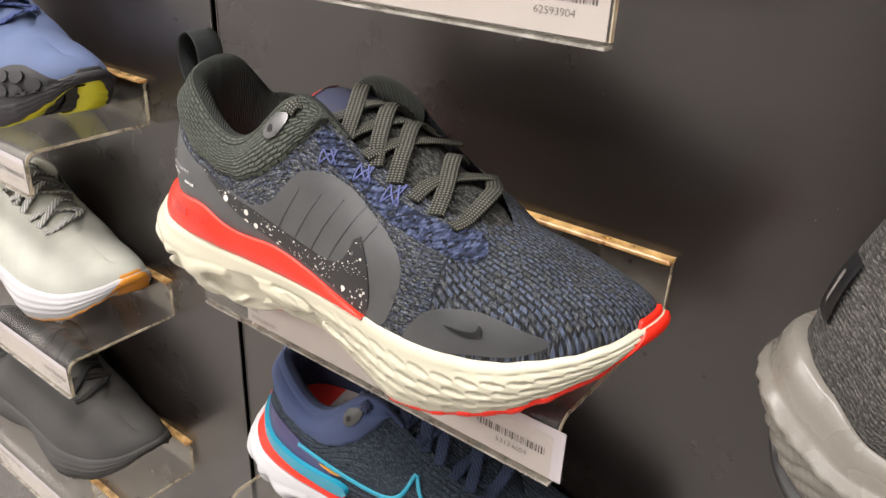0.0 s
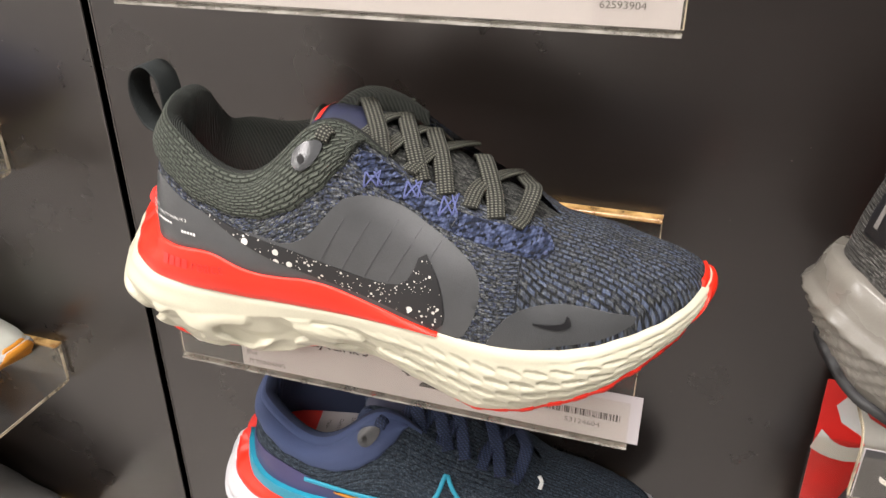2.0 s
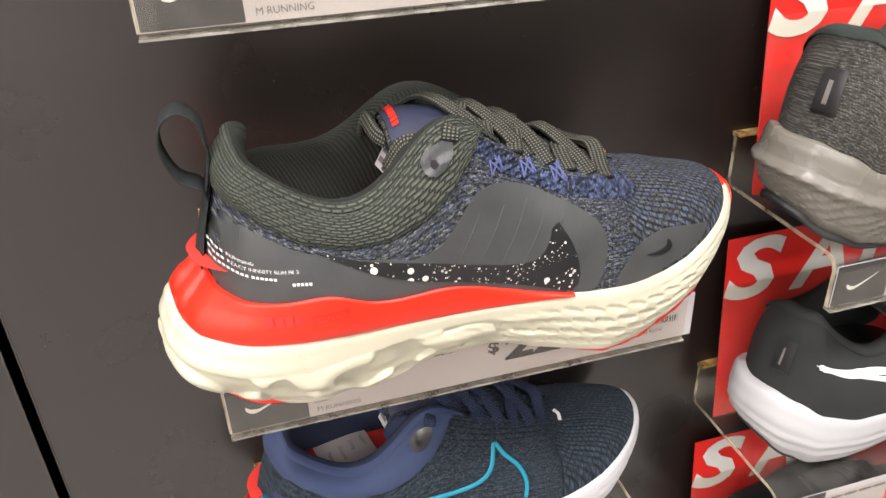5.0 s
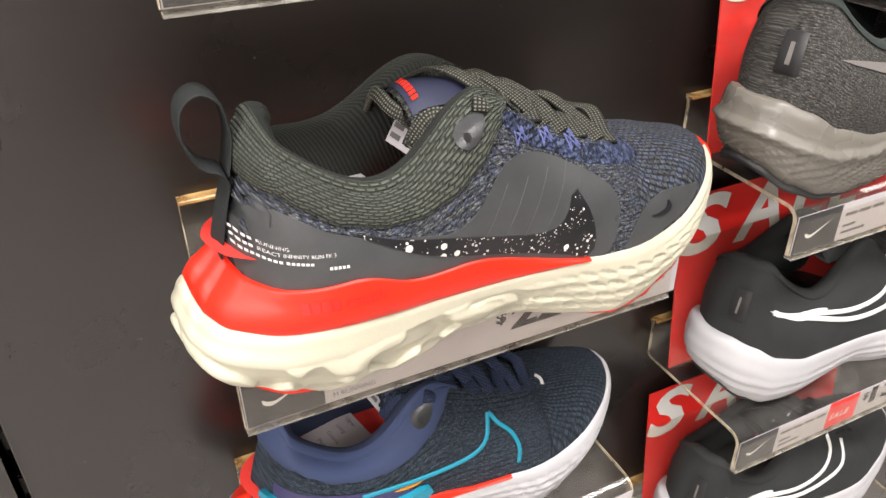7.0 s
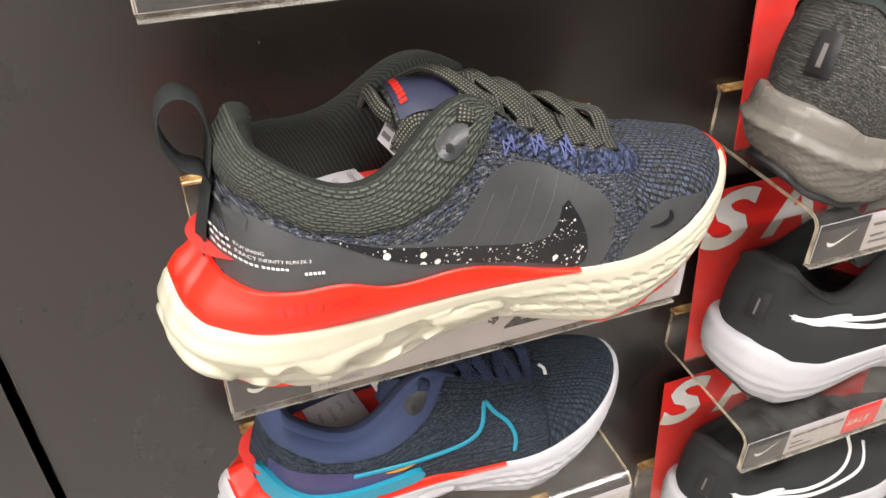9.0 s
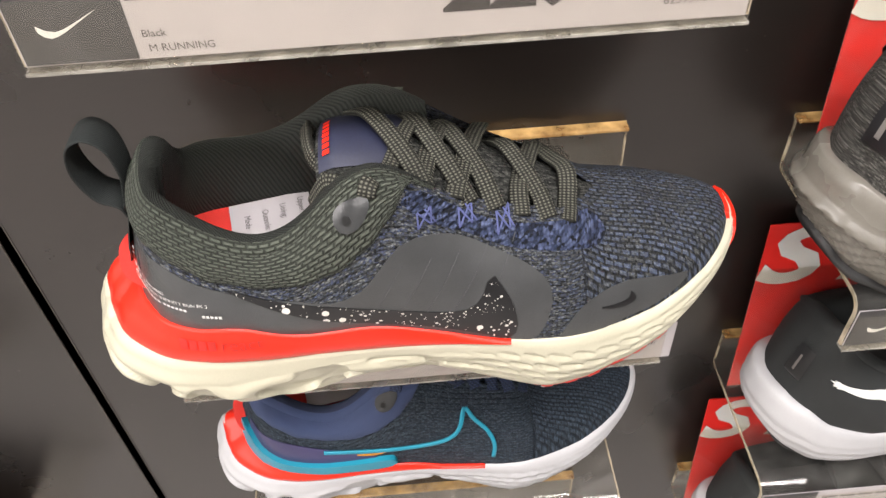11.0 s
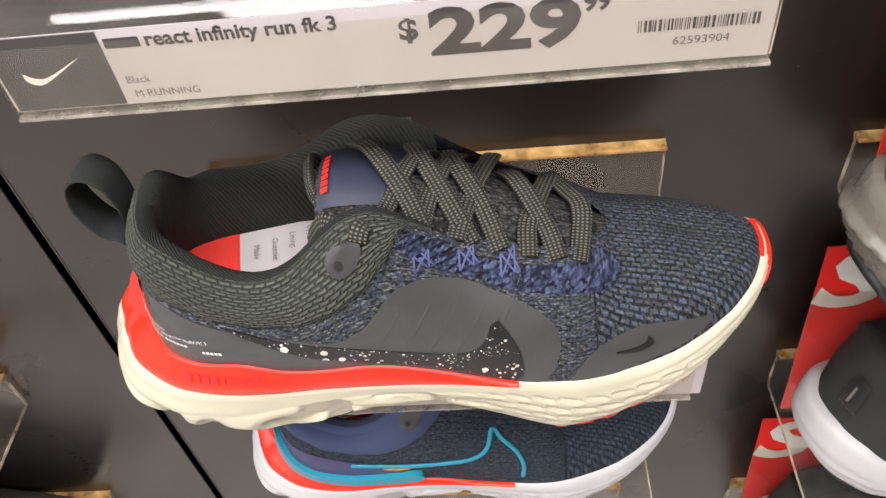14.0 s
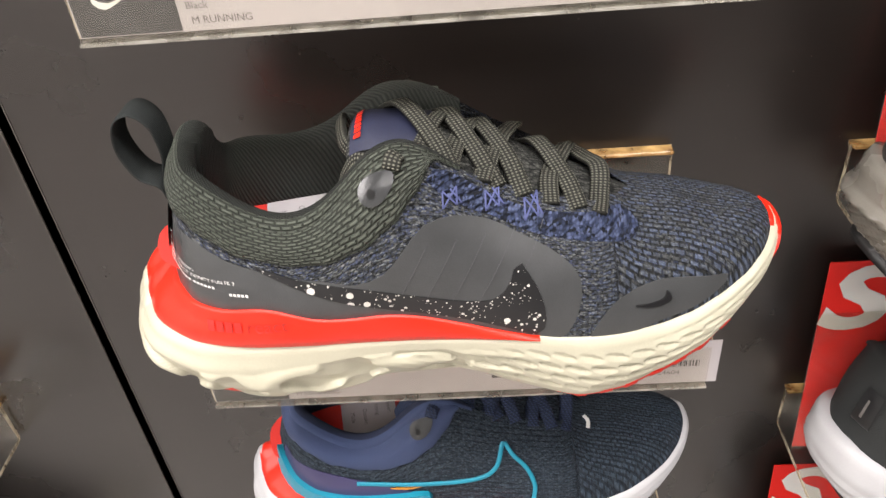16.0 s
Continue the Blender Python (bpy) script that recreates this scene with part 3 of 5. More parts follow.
    up_ob = part("upper", bmu, S["upper"], root, g("upper_label", ""))

    trees = [tree]

    def on_side(x, z, lift=0.0):
        hit = min((t.ray_cast(Vector((x, -0.2, z)), Vector((0, 1, 0))) for t in trees), key=lambda h: h[0].y if h[0] is not None else 9)
        if hit[0] is None:
            hit = tree.find_nearest(Vector((x, -0.05, z)))
        n = hit[1] if hit[1].y < 0 else -hit[1]
        return hit[0] + n * lift

    def overlay(pname, outline, mat, lift=0.0007, label_="", owner=None, cell=0.004, sink=0.0012):
        """A film or moulded piece laid on the outer side, from its outline in the side view."""
        if len(outline) < 40:
            outline = [(p.x, p.y) for p in spline([(a, b, 0) for a, b in outline], max(40, len(outline) * 3), True)]
        n = len(outline)
        xs, zs = [p[0] for p in outline], [p[1] for p in outline]
        pts = [Vector(p) for p in outline]

        def inside(x, z):
            c = False
            for k in range(n):
                (x1, z1), (x2, z2) = outline[k], outline[k - 1]
                if (z1 > z) != (z2 > z) and x < (x2 - x1) * (z - z1) / (z2 - z1) + x1:
                    c = not c
            return c
        x = min(xs)
        while x < max(xs):
            z = min(zs)
            while z < max(zs):
                if inside(x, z) and min((Vector((x, z)) - q).length for q in pts[:n]) > cell * 0.4:
                    pts.append(Vector((x, z)))
                z += cell
            x += cell
        vs, _, fs, ov, _, _ = delaunay_2d_cdt(pts, [(k, (k + 1) % n) for k in range(n)], [], 1, 1e-6)
        bm = bmesh.new()
        made = [bm.verts.new(on_side(v[0], v[1], lift)) for v in vs]
        for f in fs:
            try:
                bm.faces.new([made[k] for k in f])
            except ValueError:
                pass
        bm.verts.ensure_lookup_table()
        edge = [e for e in bm.edges if len(e.link_faces) == 1]
        ext = bmesh.ops.extrude_edge_only(bm, edges=edge)
        for v in ext["geom"]:
            if isinstance(v, bmesh.types.BMVert):
                near = min((t.find_nearest(v.co) for t in trees), key=lambda h: h[3])
                v.co = v.co + (near[0] - v.co).normalized() * (lift + sink) if near[0] is not None else v.co
        bmesh.ops.split_edges(bm, edges=edge)
        bmesh.ops.recalc_face_normals(bm, faces=bm.faces[:])
        lay = bm.loops.layers.uv.new("UVMap")
        for f in bm.faces:
            for l in f.loops:
                l[lay].uv = (l.vert.co.x, l.vert.co.z)
        return part(pname, bm, mat, owner or root, label_)

    def print_on(pname, body, x, z, size, mat, slope=0.0, owner=None, lift=0.0012, label_=""):
        bm = text_mesh(body, size)
        for v in bm.verts:
            v.co = on_side(x + v.co.x, z + v.co.z + v.co.x * slope, lift)
        return part(pname, bm, mat, owner or root, label_, False)

    def bars_on(pname, x, z, spans, h, mat, slope=0.0, owner=None, lift=0.0012):
        bm = bmesh.new()
        for a, b in spans:
            k = max(2, int((b - a) / 0.002))
            prev = None
            for q in range(k + 1):
                u = a + (b - a) * q / k
                pair = [bm.verts.new(on_side(x + u, z + u * slope, lift)), bm.verts.new(on_side(x + u, z + h + u * slope, lift))]
                if prev:
                    bm.faces.new((prev[0], pair[0], pair[1], prev[1]))
                prev = pair
        return part(pname, bm, mat, owner or root, "", False)

    # collar band of padded mesh over the upper's top, and the rolled rim and lining
    def band(pname, keep, lo, hi, lift, mat, puff=0.0, label_=""):
        idx = [i for i in range(N) if keep(i)]
        # start the run after its gap
        start = next((k for k in range(len(idx)) if idx[k] - idx[k - 1] != 1 and not (idx[k] == 0 and idx[k - 1] == N - 1)), 0)
        idx = idx[start:] + idx[:start]
        rows2, J = [], 14
        for i in idx:
            l0, h0 = lo(i), hi(i)
            row = []
            for j in range(J + 1):
                r = max(0.0, min(1.0, l0 + (h0 - l0) * j / J)) * R
                a = min(R - 1, int(r))
                p = srows[i][a].lerp(srows[i][a + 1], r - a)
                p2 = srows[(i + 1) % N][a].lerp(srows[(i + 1) % N][a + 1], r - a)
                nv = (srows[i][a + 1] - srows[i][a]).cross(p2 - p)
                nv = nv.normalized() if nv.length > 1e-12 else Vector((nrm[i].x, nrm[i].y, 0))
                if nv.dot(Vector((nrm[i].x, nrm[i].y, 0.3))) < 0:
                    nv = -nv
                e = (-0.001 if j in (0,) else lift) + puff * math.sin(math.pi * j / J)
                row.append(p + nv * e)
            rows2.append(row)
        bm = grid_mesh(rows2, uv=lambda a, b: (arc[idx[a]] if idx[a] < N * 0.75 else arc[idx[a]] - arc[N], b / J * 0.05))
        bmesh.ops.recalc_face_normals(bm, faces=bm.faces[:])
        trees.append(BVHTree.FromBMesh(bm))
        return part(pname, bm, mat, root, label_)

    def collar_low(i):
        x = ring[i].x
        z = table(x, [(-0.15, 0.103), (-0.107, 0.100), (-0.095, 0.0935), (-0.08, 0.084), (-0.061, 0.079), (-0.046, 0.079), (-0.031, 0.084), (-0.016, 0.094), (-0.006, 0.105), (0.0, 0.116), (0.01, 0.13)]) * low
        b, t = bases[i].z, tops[i].z
        return min(0.985, max(0.0, (z - b) / max(0.01, t - b)))

    def at_z(z):
        return lambda i: min(0.98, max(0.0, (z - bases[i].z) / max(0.01, tops[i].z - bases[i].z)))

    if g("badge"):
        keep = lambda i: ring[i].x < -0.10 and -0.0365 < ring[i].y < -0.0205
        band("heel_badge", keep, at_z(0.082), at_z(0.108), 0.0016, S["badge"], 0.0008, "glossy black heel badge")
        band("print_bar", lambda i: ring[i].x < -0.10 and -0.0305 < ring[i].y < -0.0265, at_z(0.088), at_z(0.102), 0.0027, S["badge_ink"])

    open_end = g("collar_end", 0.002)
    if g("collar"):
        band("collar", lambda i: ring[i].x < open_end, collar_low, lambda i: 1.0, 0.0012, S["collar"], 0.0028, g("collar_label", ""))

    idx = [i for i in range(N) if ring[i].x < 0.012]
    start = next((k for k in range(len(idx)) if idx[k] - idx[k - 1] != 1 and not (idx[k] == 0 and idx[k - 1] == N - 1)), 0)
    idx = idx[start:] + idx[:start]
    rows2 = []
    for i in idx:
        t = Vector((tops[i].x * sx, tops[i].y, tops[i].z))
        inn = Vector((-nrm[i].x, -nrm[i].y, 0))
        k = table(ring[i].x, [(-0.03, 1.0), (0.012, 0.25)])
        row = [t + inn * (0.0062 * k * (1 - math.cos(a))) + Vector((0, 0, 0.0052 * k * math.sin(a))) - inn * 0.0016 for a in (0, 0.4, 0.8, 1.2, 1.57, 2.1, 2.7)]
        foot = Vector((bases[i].x * sx, bases[i].y, 0.057)) + inn * 0.008
        for f in (0.15, 0.35, 0.6, 0.8, 1.0):
            q = row[6].lerp(foot, f) + inn * 0.003 * math.sin(f * 3.14)
            row.append(q)
        rows2.append(row)
    if g("collar"):
        bm = grid_mesh([row[:4] for row in rows2], uv=lambda a, b: (arc[idx[a]] if idx[a] < N * 0.75 else arc[idx[a]] - arc[N], 0.05 + b * 0.0044))
        bmesh.ops.recalc_face_normals(bm, faces=bm.faces[:])
        part("collar_edge", bm, S["collar"], root)
        rows2 = [row[3:] for row in rows2]
    bm = grid_mesh(rows2, uv=lambda a, b: (a * 0.002, b * 0.005))
    bmesh.ops.recalc_face_normals(bm, faces=bm.faces[:])
    part("lining", bm, S["lining"], root, g("lining_label", ""))

    # insole
    def bed(x):
        return table(x, [(-0.15, 0.074), (-0.09, 0.071), (-0.03, 0.069), (0.0, 0.058), (0.04, 0.042), (0.15, 0.038)])

    rows2 = []
    for i in range(N):
        p = ring[i] - nrm[i] * table(ring[i].x, [(0.0, 0.011), (0.04, 0.02)])
        rows2.append([Vector((p.x * sx * f, p.y * f, bed(p.x * f) - h)) for f, h in ((1, 0), (0.8, 0.0008), (0.5, 0.001), (0.1, 0.001))])
    bm = grid_mesh(rows2, close_u=True)
    bmesh.ops.recalc_face_normals(bm, faces=bm.faces[:])
    sole = part("insole", bm, S["insole"], root, g("insole_label", ""))
    if g("size_label"):
        bm = box(-0.020, 0.018, -0.016, 0.016, 0, 0.0006)
        lb = part("size_label", bm, M_PAPER, sole, "cream woven size label", False)
        lb.matrix_basis = pose(-0.062, 0.002, 0.0712, 0, 0, 12)
        for k, wd in enumerate(("Upper:", "Lining:", "Outsole:", "Made")):
            bm = text_mesh(wd, 0.0042)
            bmesh.ops.transform(bm, matrix=pose(0, 0, 0, -90), verts=bm.verts[:])
            tx = part("writing", bm, M_INK2, sole, "", False)
            tx.matrix_basis = pose(-0.062, 0.002, 0.0722, 0, 0, 12) @ pose(0.012 - 0.0085 * k, 0.012 - 0.002 * k, 0, 0, 0, -90)

    # tongue
    W, J = 14, 40
    rows2 = []
    tl = g("tongue_top", -0.036)
    for a in range(J + 1):
        f = a / J
        x = tl + (0.088 - tl) * f
        c = table(x, [(-0.04, 0.1165), (-0.03, 0.1185), (-0.015, 0.1178), (0.0, 0.1155), (0.012, 0.1105), (0.026, 0.105), (0.042, 0.097), (0.056, 0.091), (0.07, 0.086), (0.082, 0.080), (0.09, 0.077)]) * (low + (1 - low) * min(1, max(0, x / 0.07)))
        hw = table(x, [(-0.036, 0.024), (-0.01, 0.028), (0.02, 0.029), (0.06, 0.024), (0.088, 0.012)])
        row = []
        for b in range(2 * W):
            u = b / W if b < W else (2 * W - 1 - b) / W
            y = -hw + 2 * hw * u * W / (W - 1)
            th = 0.0028 * (1 - (abs(y) / hw) ** 4) * table(x, [(-0.036, 0.4), (-0.03, 1.3), (0.0, 1.0), (0.09, 0.4)])
            z = c - 0.010 * (y / hw) ** 2 + (th if b < W else -th) - 0.001
            row.append(Vector((x * sx, y - 0.001, z)))
        rows2.append(row)
    bm = grid_mesh(rows2, close_v=True, uv=lambda a, b: (a * 0.003, b * 0.004))
    bm.verts.ensure_lookup_table()
    bmesh.ops.contextual_create(bm, geom=list(bm.verts)[:2 * W])
    bmesh.ops.recalc_face_normals(bm, faces=bm.faces[:])
    ttree = BVHTree.FromBMesh(bm)
    tongue = part("tongue", bm, S["tongue"], root, g("tongue_label", ""))

    if g("size_label"):
        tag = part("tongue_label", box(-0.0004, 0.0004, -0.011, 0.011, -0.013, 0.011), M_PAPER, tongue, "small white woven size label", False)
        tag.matrix_basis = pose(-0.0300 * sx, -0.004, 0.1040, 0, 32, 8)
        part("print_bar", box(-0.0008, -0.0005, -0.010, -0.002, -0.010, 0.002), BLACKFILM, tongue, "", False).matrix_basis = tag.matrix_basis
        for k in range(4):
            part("print_bar", box(-0.0008, -0.0005, 0.001, 0.009, -0.010 + 0.005 * k, -0.0075 + 0.005 * k), M_INK2, tongue, "", False).matrix_basis = tag.matrix_basis

    def on_top(x, y, lift):
        best = -1
        for tr in (tree, ttree):
            h = tr.ray_cast(Vector((x, y, 0.3)), Vector((0, 0, -1)))
            if h[0] is not None:
                best = max(best, h[0].z)
        if best < 0.03:
            near = ttree.find_nearest(Vector((x, y, 0.12)))[0]
            best = near.z
        return Vector((x, y, best + lift))

    if g("tab"):
        rows2 = [[on_top(-0.0345 * sx + 0.036 * a / 10, -0.019 + 0.038 * b / 10, 0.0012) for b in range(11)] for a in range(11)]
        tab = part("tongue_tab", grid_mesh(rows2), S["tab"], tongue, g("tab_label", ""))
        bm = bmesh.new()
        for k in range(7):
            q = [on_top(-0.0325 * sx + dx, -0.014 + 0.0029 * k + dy, 0.0019) for dx, dy in ((0, 0), (0.003, 0), (0.003, 0.0021), (0, 0.0021))]
            bm.faces.new([bm.verts.new(v) for v in q])
        part("tab_print", bm, S["tab_ink"], tongue, "", False)

    # laces: flat bands crossing over the throat
    def lace(pts, lift=0.0022, up=(0, 0, 1), n=36):
        path = [on_top(x * sx, y, lift + dz) for x, y, dz in pts]
        ups = []
        for p in path:
            ups.append(Vector((0, p.y * 14, 1)).normalized())
        part("lace", ribbon(path, g("lace_w", 0.0086), 0.0024, ups, n), S["lace"], root, g("lace_label", ""))

    if g("laces", True):
        under, over = 0.0006, 0.0026
        lace([(0.0085, -0.030, -0.0018), (0.001, -0.016, over), (-0.012, 0.004, over + 0.001), (-0.022, 0.020, 0.001)])
        lace([(0.0265, -0.0295, -0.0018), (0.018, -0.016, over), (0.007, 0.004, over + 0.0006), (0.001, 0.0235, 0.0)])
        lace([(0.006, -0.031, -0.0016), (0.010, -0.014, under), (0.016, 0.006, under), (0.021, 0.0235, 0.0)])
        lace([(0.0375, -0.0285, -0.0018), (0.031, -0.014, over), (0.021, 0.005, over), (0.016, 0.0235, 0.0)])
        lace([(0.020, -0.030, -0.0016), (0.025, -0.012, under), (0.031, 0.008, under), (0.036, 0.0225, 0.0)])
        lace([(0.048, -0.0285, -0.0016), (0.049, -0.014, under), (0.055, 0.004, under), (0.060, 0.0195, 0.0)])
        lace([(0.0605, -0.0265, -0.0018), (0.056, -0.014, over), (0.046, 0.005, over + 0.001), (0.039, 0.0215, 0.0)])
        lace([(0.0685, -0.0255, -0.0018), (0.0705, -0.016, 0.0015), (0.072, -0.002, 0.003), (0.067, 0.010, 0.003), (0.059, 0.0195, 0.0)])
        if g("eyelet"):
            e = Vector((-0.0205 * sx, 0, 0.1155 * low))
            start_p = on_side(e.x + 0.006, e.z + 0.004, 0.001)
            path = [start_p, start_p + Vector((0.002, 0.004, 0.004)), on_top(-0.006, -0.022, 0.004), on_top(0.001, -0.006, 0.004), on_top(0.006, 0.010, 0.003), on_top(0.011, 0.0235, 0.001)]
            part("lace", ribbon(path, 0.0075, 0.0022, [Vector((0, -0.8, 0.6)), Vector((0, -0.3, 1)), Vector((0, 0, 1)), Vector((0, 0.2, 1))], 40), S["lace"], root)
            # the tied-off loop that lies beside the tongue
            path = [on_top(-0.030, -0.020, 0.000), on_top(-0.036, -0.024, -0.001) + Vector((-0.002, 0, -0.003)), start_p + Vector((-0.016, 0.016, -0.005)), start_p + Vector((-0.008, 0.010, -0.004))]
            part("lace", ribbon(path, 0.008, 0.003, [Vector((-0.5, -0.4, 0.8)), Vector((-0.8, -0.4, 0.4)), Vector((-0.2, -0.6, 0.7))], 30), S["lace"], root)
            path = [on_top(-0.031, 0.020, 0.001), on_top(-0.036, 0.022, -0.003) + Vector((-0.004, 0, 0)), Vector((-0.041, 0.010, 0.116)), Vector((-0.038, -0.006, 0.112)), Vector((-0.028, -0.016, 0.108))]
            part("lace", ribbon(path, 0.007, 0.003, [Vector((-0.5, 0, 0.8)), Vector((-0.9, 0, 0.3))], 24), S["lace"], root)

    if g("eyelet"):
        cx, cz = -0.0205 * sx, 0.1138 * low
        ov = []
        for k in range(44):
            a = 2 * math.pi * k / 44
            u, v = 0.0082 * math.cos(a), 0.0046 * math.sin(a) * (1 - 0.25 * math.cos(a))
            ov.append((cx + u * 0.80 - v * 0.6, cz + u * 0.6 + v * 0.80))
        ey = overlay("eyelet", ov, S["eyelet"], 0.0012, "dark glossy plastic eyelet", cell=0.002)
        near_plate = bmesh.new()
        near_plate.from_mesh(ey.data)
        trees.append(BVHTree.FromBMesh(near_plate))
        near_plate.free()
        # near-black disc on the plate stands in for the shade inside the hole
        hole = [(cx - 0.0024 + 0.0018 * math.cos(2 * math.pi * k / 44), cz - 0.0015 + 0.0018 * math.sin(2 * math.pi * k / 44)) for k in range(44)]
        overlay("lace_hole_shade", hole, HOLE_SHADE, 0.0002, owner=ey, cell=0.0006, sink=0.0)

    if g("mark"):
        part("vamp_mark", ribbon([on_top(0.083, -0.011, 0.0006), on_top(0.0855, -0.0145, 0.0012), on_top(0.085, -0.019, 0.0006)], 0.0026, 0.001, [Vector((0, -0.2, 1))], 10), S["mark"], root, "small white woven mark")
    if g("pull"):
        hz = 0.127 * low
        loop = [(-0.1165, hz - 0.030), (-0.1185, hz - 0.023), (-0.1265, hz - 0.018), (-0.1315, hz - 0.005), (-0.1295, hz + 0.007), (-0.1220, hz + 0.0115), (-0.1150, hz + 0.006), (-0.1130, hz - 0.006), (-0.1145, hz - 0.016), (-0.1165, hz - 0.024)]
        path = [Vector((x * sx, -0.0115, z)) for x, z in loop]
        ups = [Vector((p.x + 0.1222, 0, p.z - hz + 0.004)).normalized() * 1.0 for p in path]
        part("pull_tab", ribbon(path, 0.0175, 0.0014, ups, 48), S["pull"], root, g("pull_label", ""))
        part("heel_tape", band_strip(srows, ring, N, R, sx), S["pull"], root) if g("heel_tape") else None

    # heel clip in rubber round the heel
    if g("clip"):
        keep = [i for i in range(N) if ring[i].x < 0.0415 and (ring[i].y < 0 or ring[i].x < 0.02)]
        start = next((k for k in range(len(keep)) if keep[k] - keep[k - 1] != 1 and not (keep[k] == 0 and keep[k - 1] == N - 1)), 0)
        keep = keep[start:] + keep[:start]
        rows2 = []
        high = [table(ring[i].x, CLIP_TOP) * g("clip_h", 1.0) for i in range(N)]
        span = max(2, N // 90)
        high = [sum(high[(i + k) % N] for k in range(-span, span + 1)) / (2 * span + 1) for i in range(N)]
        for i in keep:
            x = ring[i].x
            zc = max(high[i], zt[i] + 0.0004)
            z0 = zt[i] - 0.0015
            outp = ring[i] - nrm[i] * 0.0006
            j = next((k for k in range(1, R) if srows[i][k].z > zc), R)
            lo, hi = srows[i][j - 1], srows[i][j]
            tp = lo.lerp(hi, min(1.0, max(0.0, (zc - lo.z) / max(1e-6, hi.z - lo.z))))
            n3 = Vector((nrm[i].x, nrm[i].y, 0))
            row = [Vector((outp.x * sx, outp.y, z0)) - n3 * 0.004]
            for f in (0.0, 0.08, 0.3, 0.5, 0.62, 0.8, 0.94, 1.0):
                base = Vector((outp.x * sx, outp.y, z0)).lerp(Vector((tp.x, tp.y, zc)) + n3 * 0.0016, f)
                # a soft step along the middle of the clip
                step = 0.0011 * (1 if f <= 0.5 else 0) * table(x, [(-0.07, 1), (-0.045, 0)])
                row.append(base + n3 * (0.0016 * math.sin(f * 3.14) - (0.0012 if f in (0.0,) else 0) + step))
            row.append(Vector((tp.x, tp.y, zc)) - n3 * 0.002)
            rows2.append(row)
        bm = grid_mesh(rows2)
        bmesh.ops.recalc_face_normals(bm, faces=bm.faces[:])
        clip_tree = BVHTree.FromBMesh(bm)
        part("heel_clip", bm, S["clip"], root, g("clip_label", ""))

    # toe bumper
    if g("bumper"):
        rows2 = []
        for i in [k for k in range(N) if ring[k].x > 0.135 and -0.014 < ring[k].y < 0.030]:
            far = (ring[i].y + 0.014) / 0.012 if ring[i].y < 0.008 else (0.030 - ring[i].y) / 0.010
            edge = max(0.05, min(1.0, far))
            row = []
            for f in (0.0, 0.15, 0.3, 0.5, 0.65, 0.76, 0.85, 0.93, 1.0):
                p = ring[i] + nrm[i] * (wall_off(i, f * edge) + 0.0012)
                row.append(Vector((p.x * sx, p.y, zl[i] + (zt[i] - zl[i]) * f * edge)))
            over = max(0.0, edge - 0.75) / 0.25
            for j in range(1, 7):
                r = 0.02 + 0.24 * over * j / 6
                a = int(r * R)
                p = srows[i][a].lerp(srows[i][a + 1], r * R - a)
                lift = Vector((nrm[i].x, nrm[i].y, 0.5)).normalized() * (0.0016 if j < 6 else -0.0008)
                row.append(p + lift if over > 0 else row[8] - nrm[i].to_3d() * 0.0004 * j)
            rows2.append(row)
        bm = grid_mesh(rows2)
        bmesh.ops.recalc_face_normals(bm, faces=bm.faces[:])
        part("toe_bumper", bm, S["bumper"], root, g("bumper_label", ""))

    for nm, outl, mat, lift, lab in g("films", []):
        overlay(nm, [(x * sx, z) for x, z in outl], mat, lift, lab)
    for kind, args in g("prints", []):
        if args[0] == "embossed_print":
            trees.append(clip_tree)
        if kind == "text":
            print_on(*args)
        else:
            bars_on(*args)
    for nm, pts, wd, mat in g("lines", []):
        path = [on_side(x * sx, z, 0.0009) for x, z in pts]
        part(nm, ribbon(path, wd, 0.0016, [Vector((0, -1, 0.25))], 60), mat, root, g("line_label", ""))
    for k, x in enumerate(g("stripes", [])):
        path = [on_side((x + d * 0.55) * sx, 0.057 + d, 0.0007) for d in (0.0, 0.01, 0.02, 0.03)]
        part("stitch_line", ribbon(path, 0.00035, 0.0003, [Vector((0, -1, 0.2))], 16), S["stripe_mat"], root)
    if g("stitches"):
        for x in (0.004, 0.021, 0.037):
            for k, (dx, ex) in enumerate(((0.0, 0.0), (0.0, 0.0055), (0.0055, 0.0), (0.0055, 0.0055), (0.003, 0.0075))):
                z = table(x, [(0.0, 0.107), (0.024, 0.1005), (0.04, 0.0935)])
                a, b = on_side((x + dx) * sx, z, 0.0007), on_side((x + ex) * sx, z - 0.0062, 0.0007)
                mid = (a + b) / 2 + Vector((0, -0.0005, 0.0004))
                part("stitch", ribbon([a, mid, b], 0.0008, 0.0006, [Vector((0, -0.7, 0.7))], 8), S["stitches"], root)
    return root


def band_strip(srows, ring, N, R, sx):
    """The webbing that runs down the middle of the heel."""
    idx = [i for i in range(N) if ring[i].x < -0.1375 and -0.024 < ring[i].y < 0.004]
    start = next((k for k in range(len(idx)) if idx[k] - idx[k - 1] != 1 and not (idx[k] == 0 and idx[k - 1] == N - 1)), 0)
    idx = idx[start:] + idx[:start]
    rows2 = [[srows[i][j] + Vector((-0.0025, 0, 0)) for j in range(2, R - 6)] for i in idx]
    bm = grid_mesh(rows2, uv=lambda a, b: (a * 0.002, b * 0.003))
    bmesh.ops.recalc_face_normals(bm, faces=bm.faces[:])
    return bm

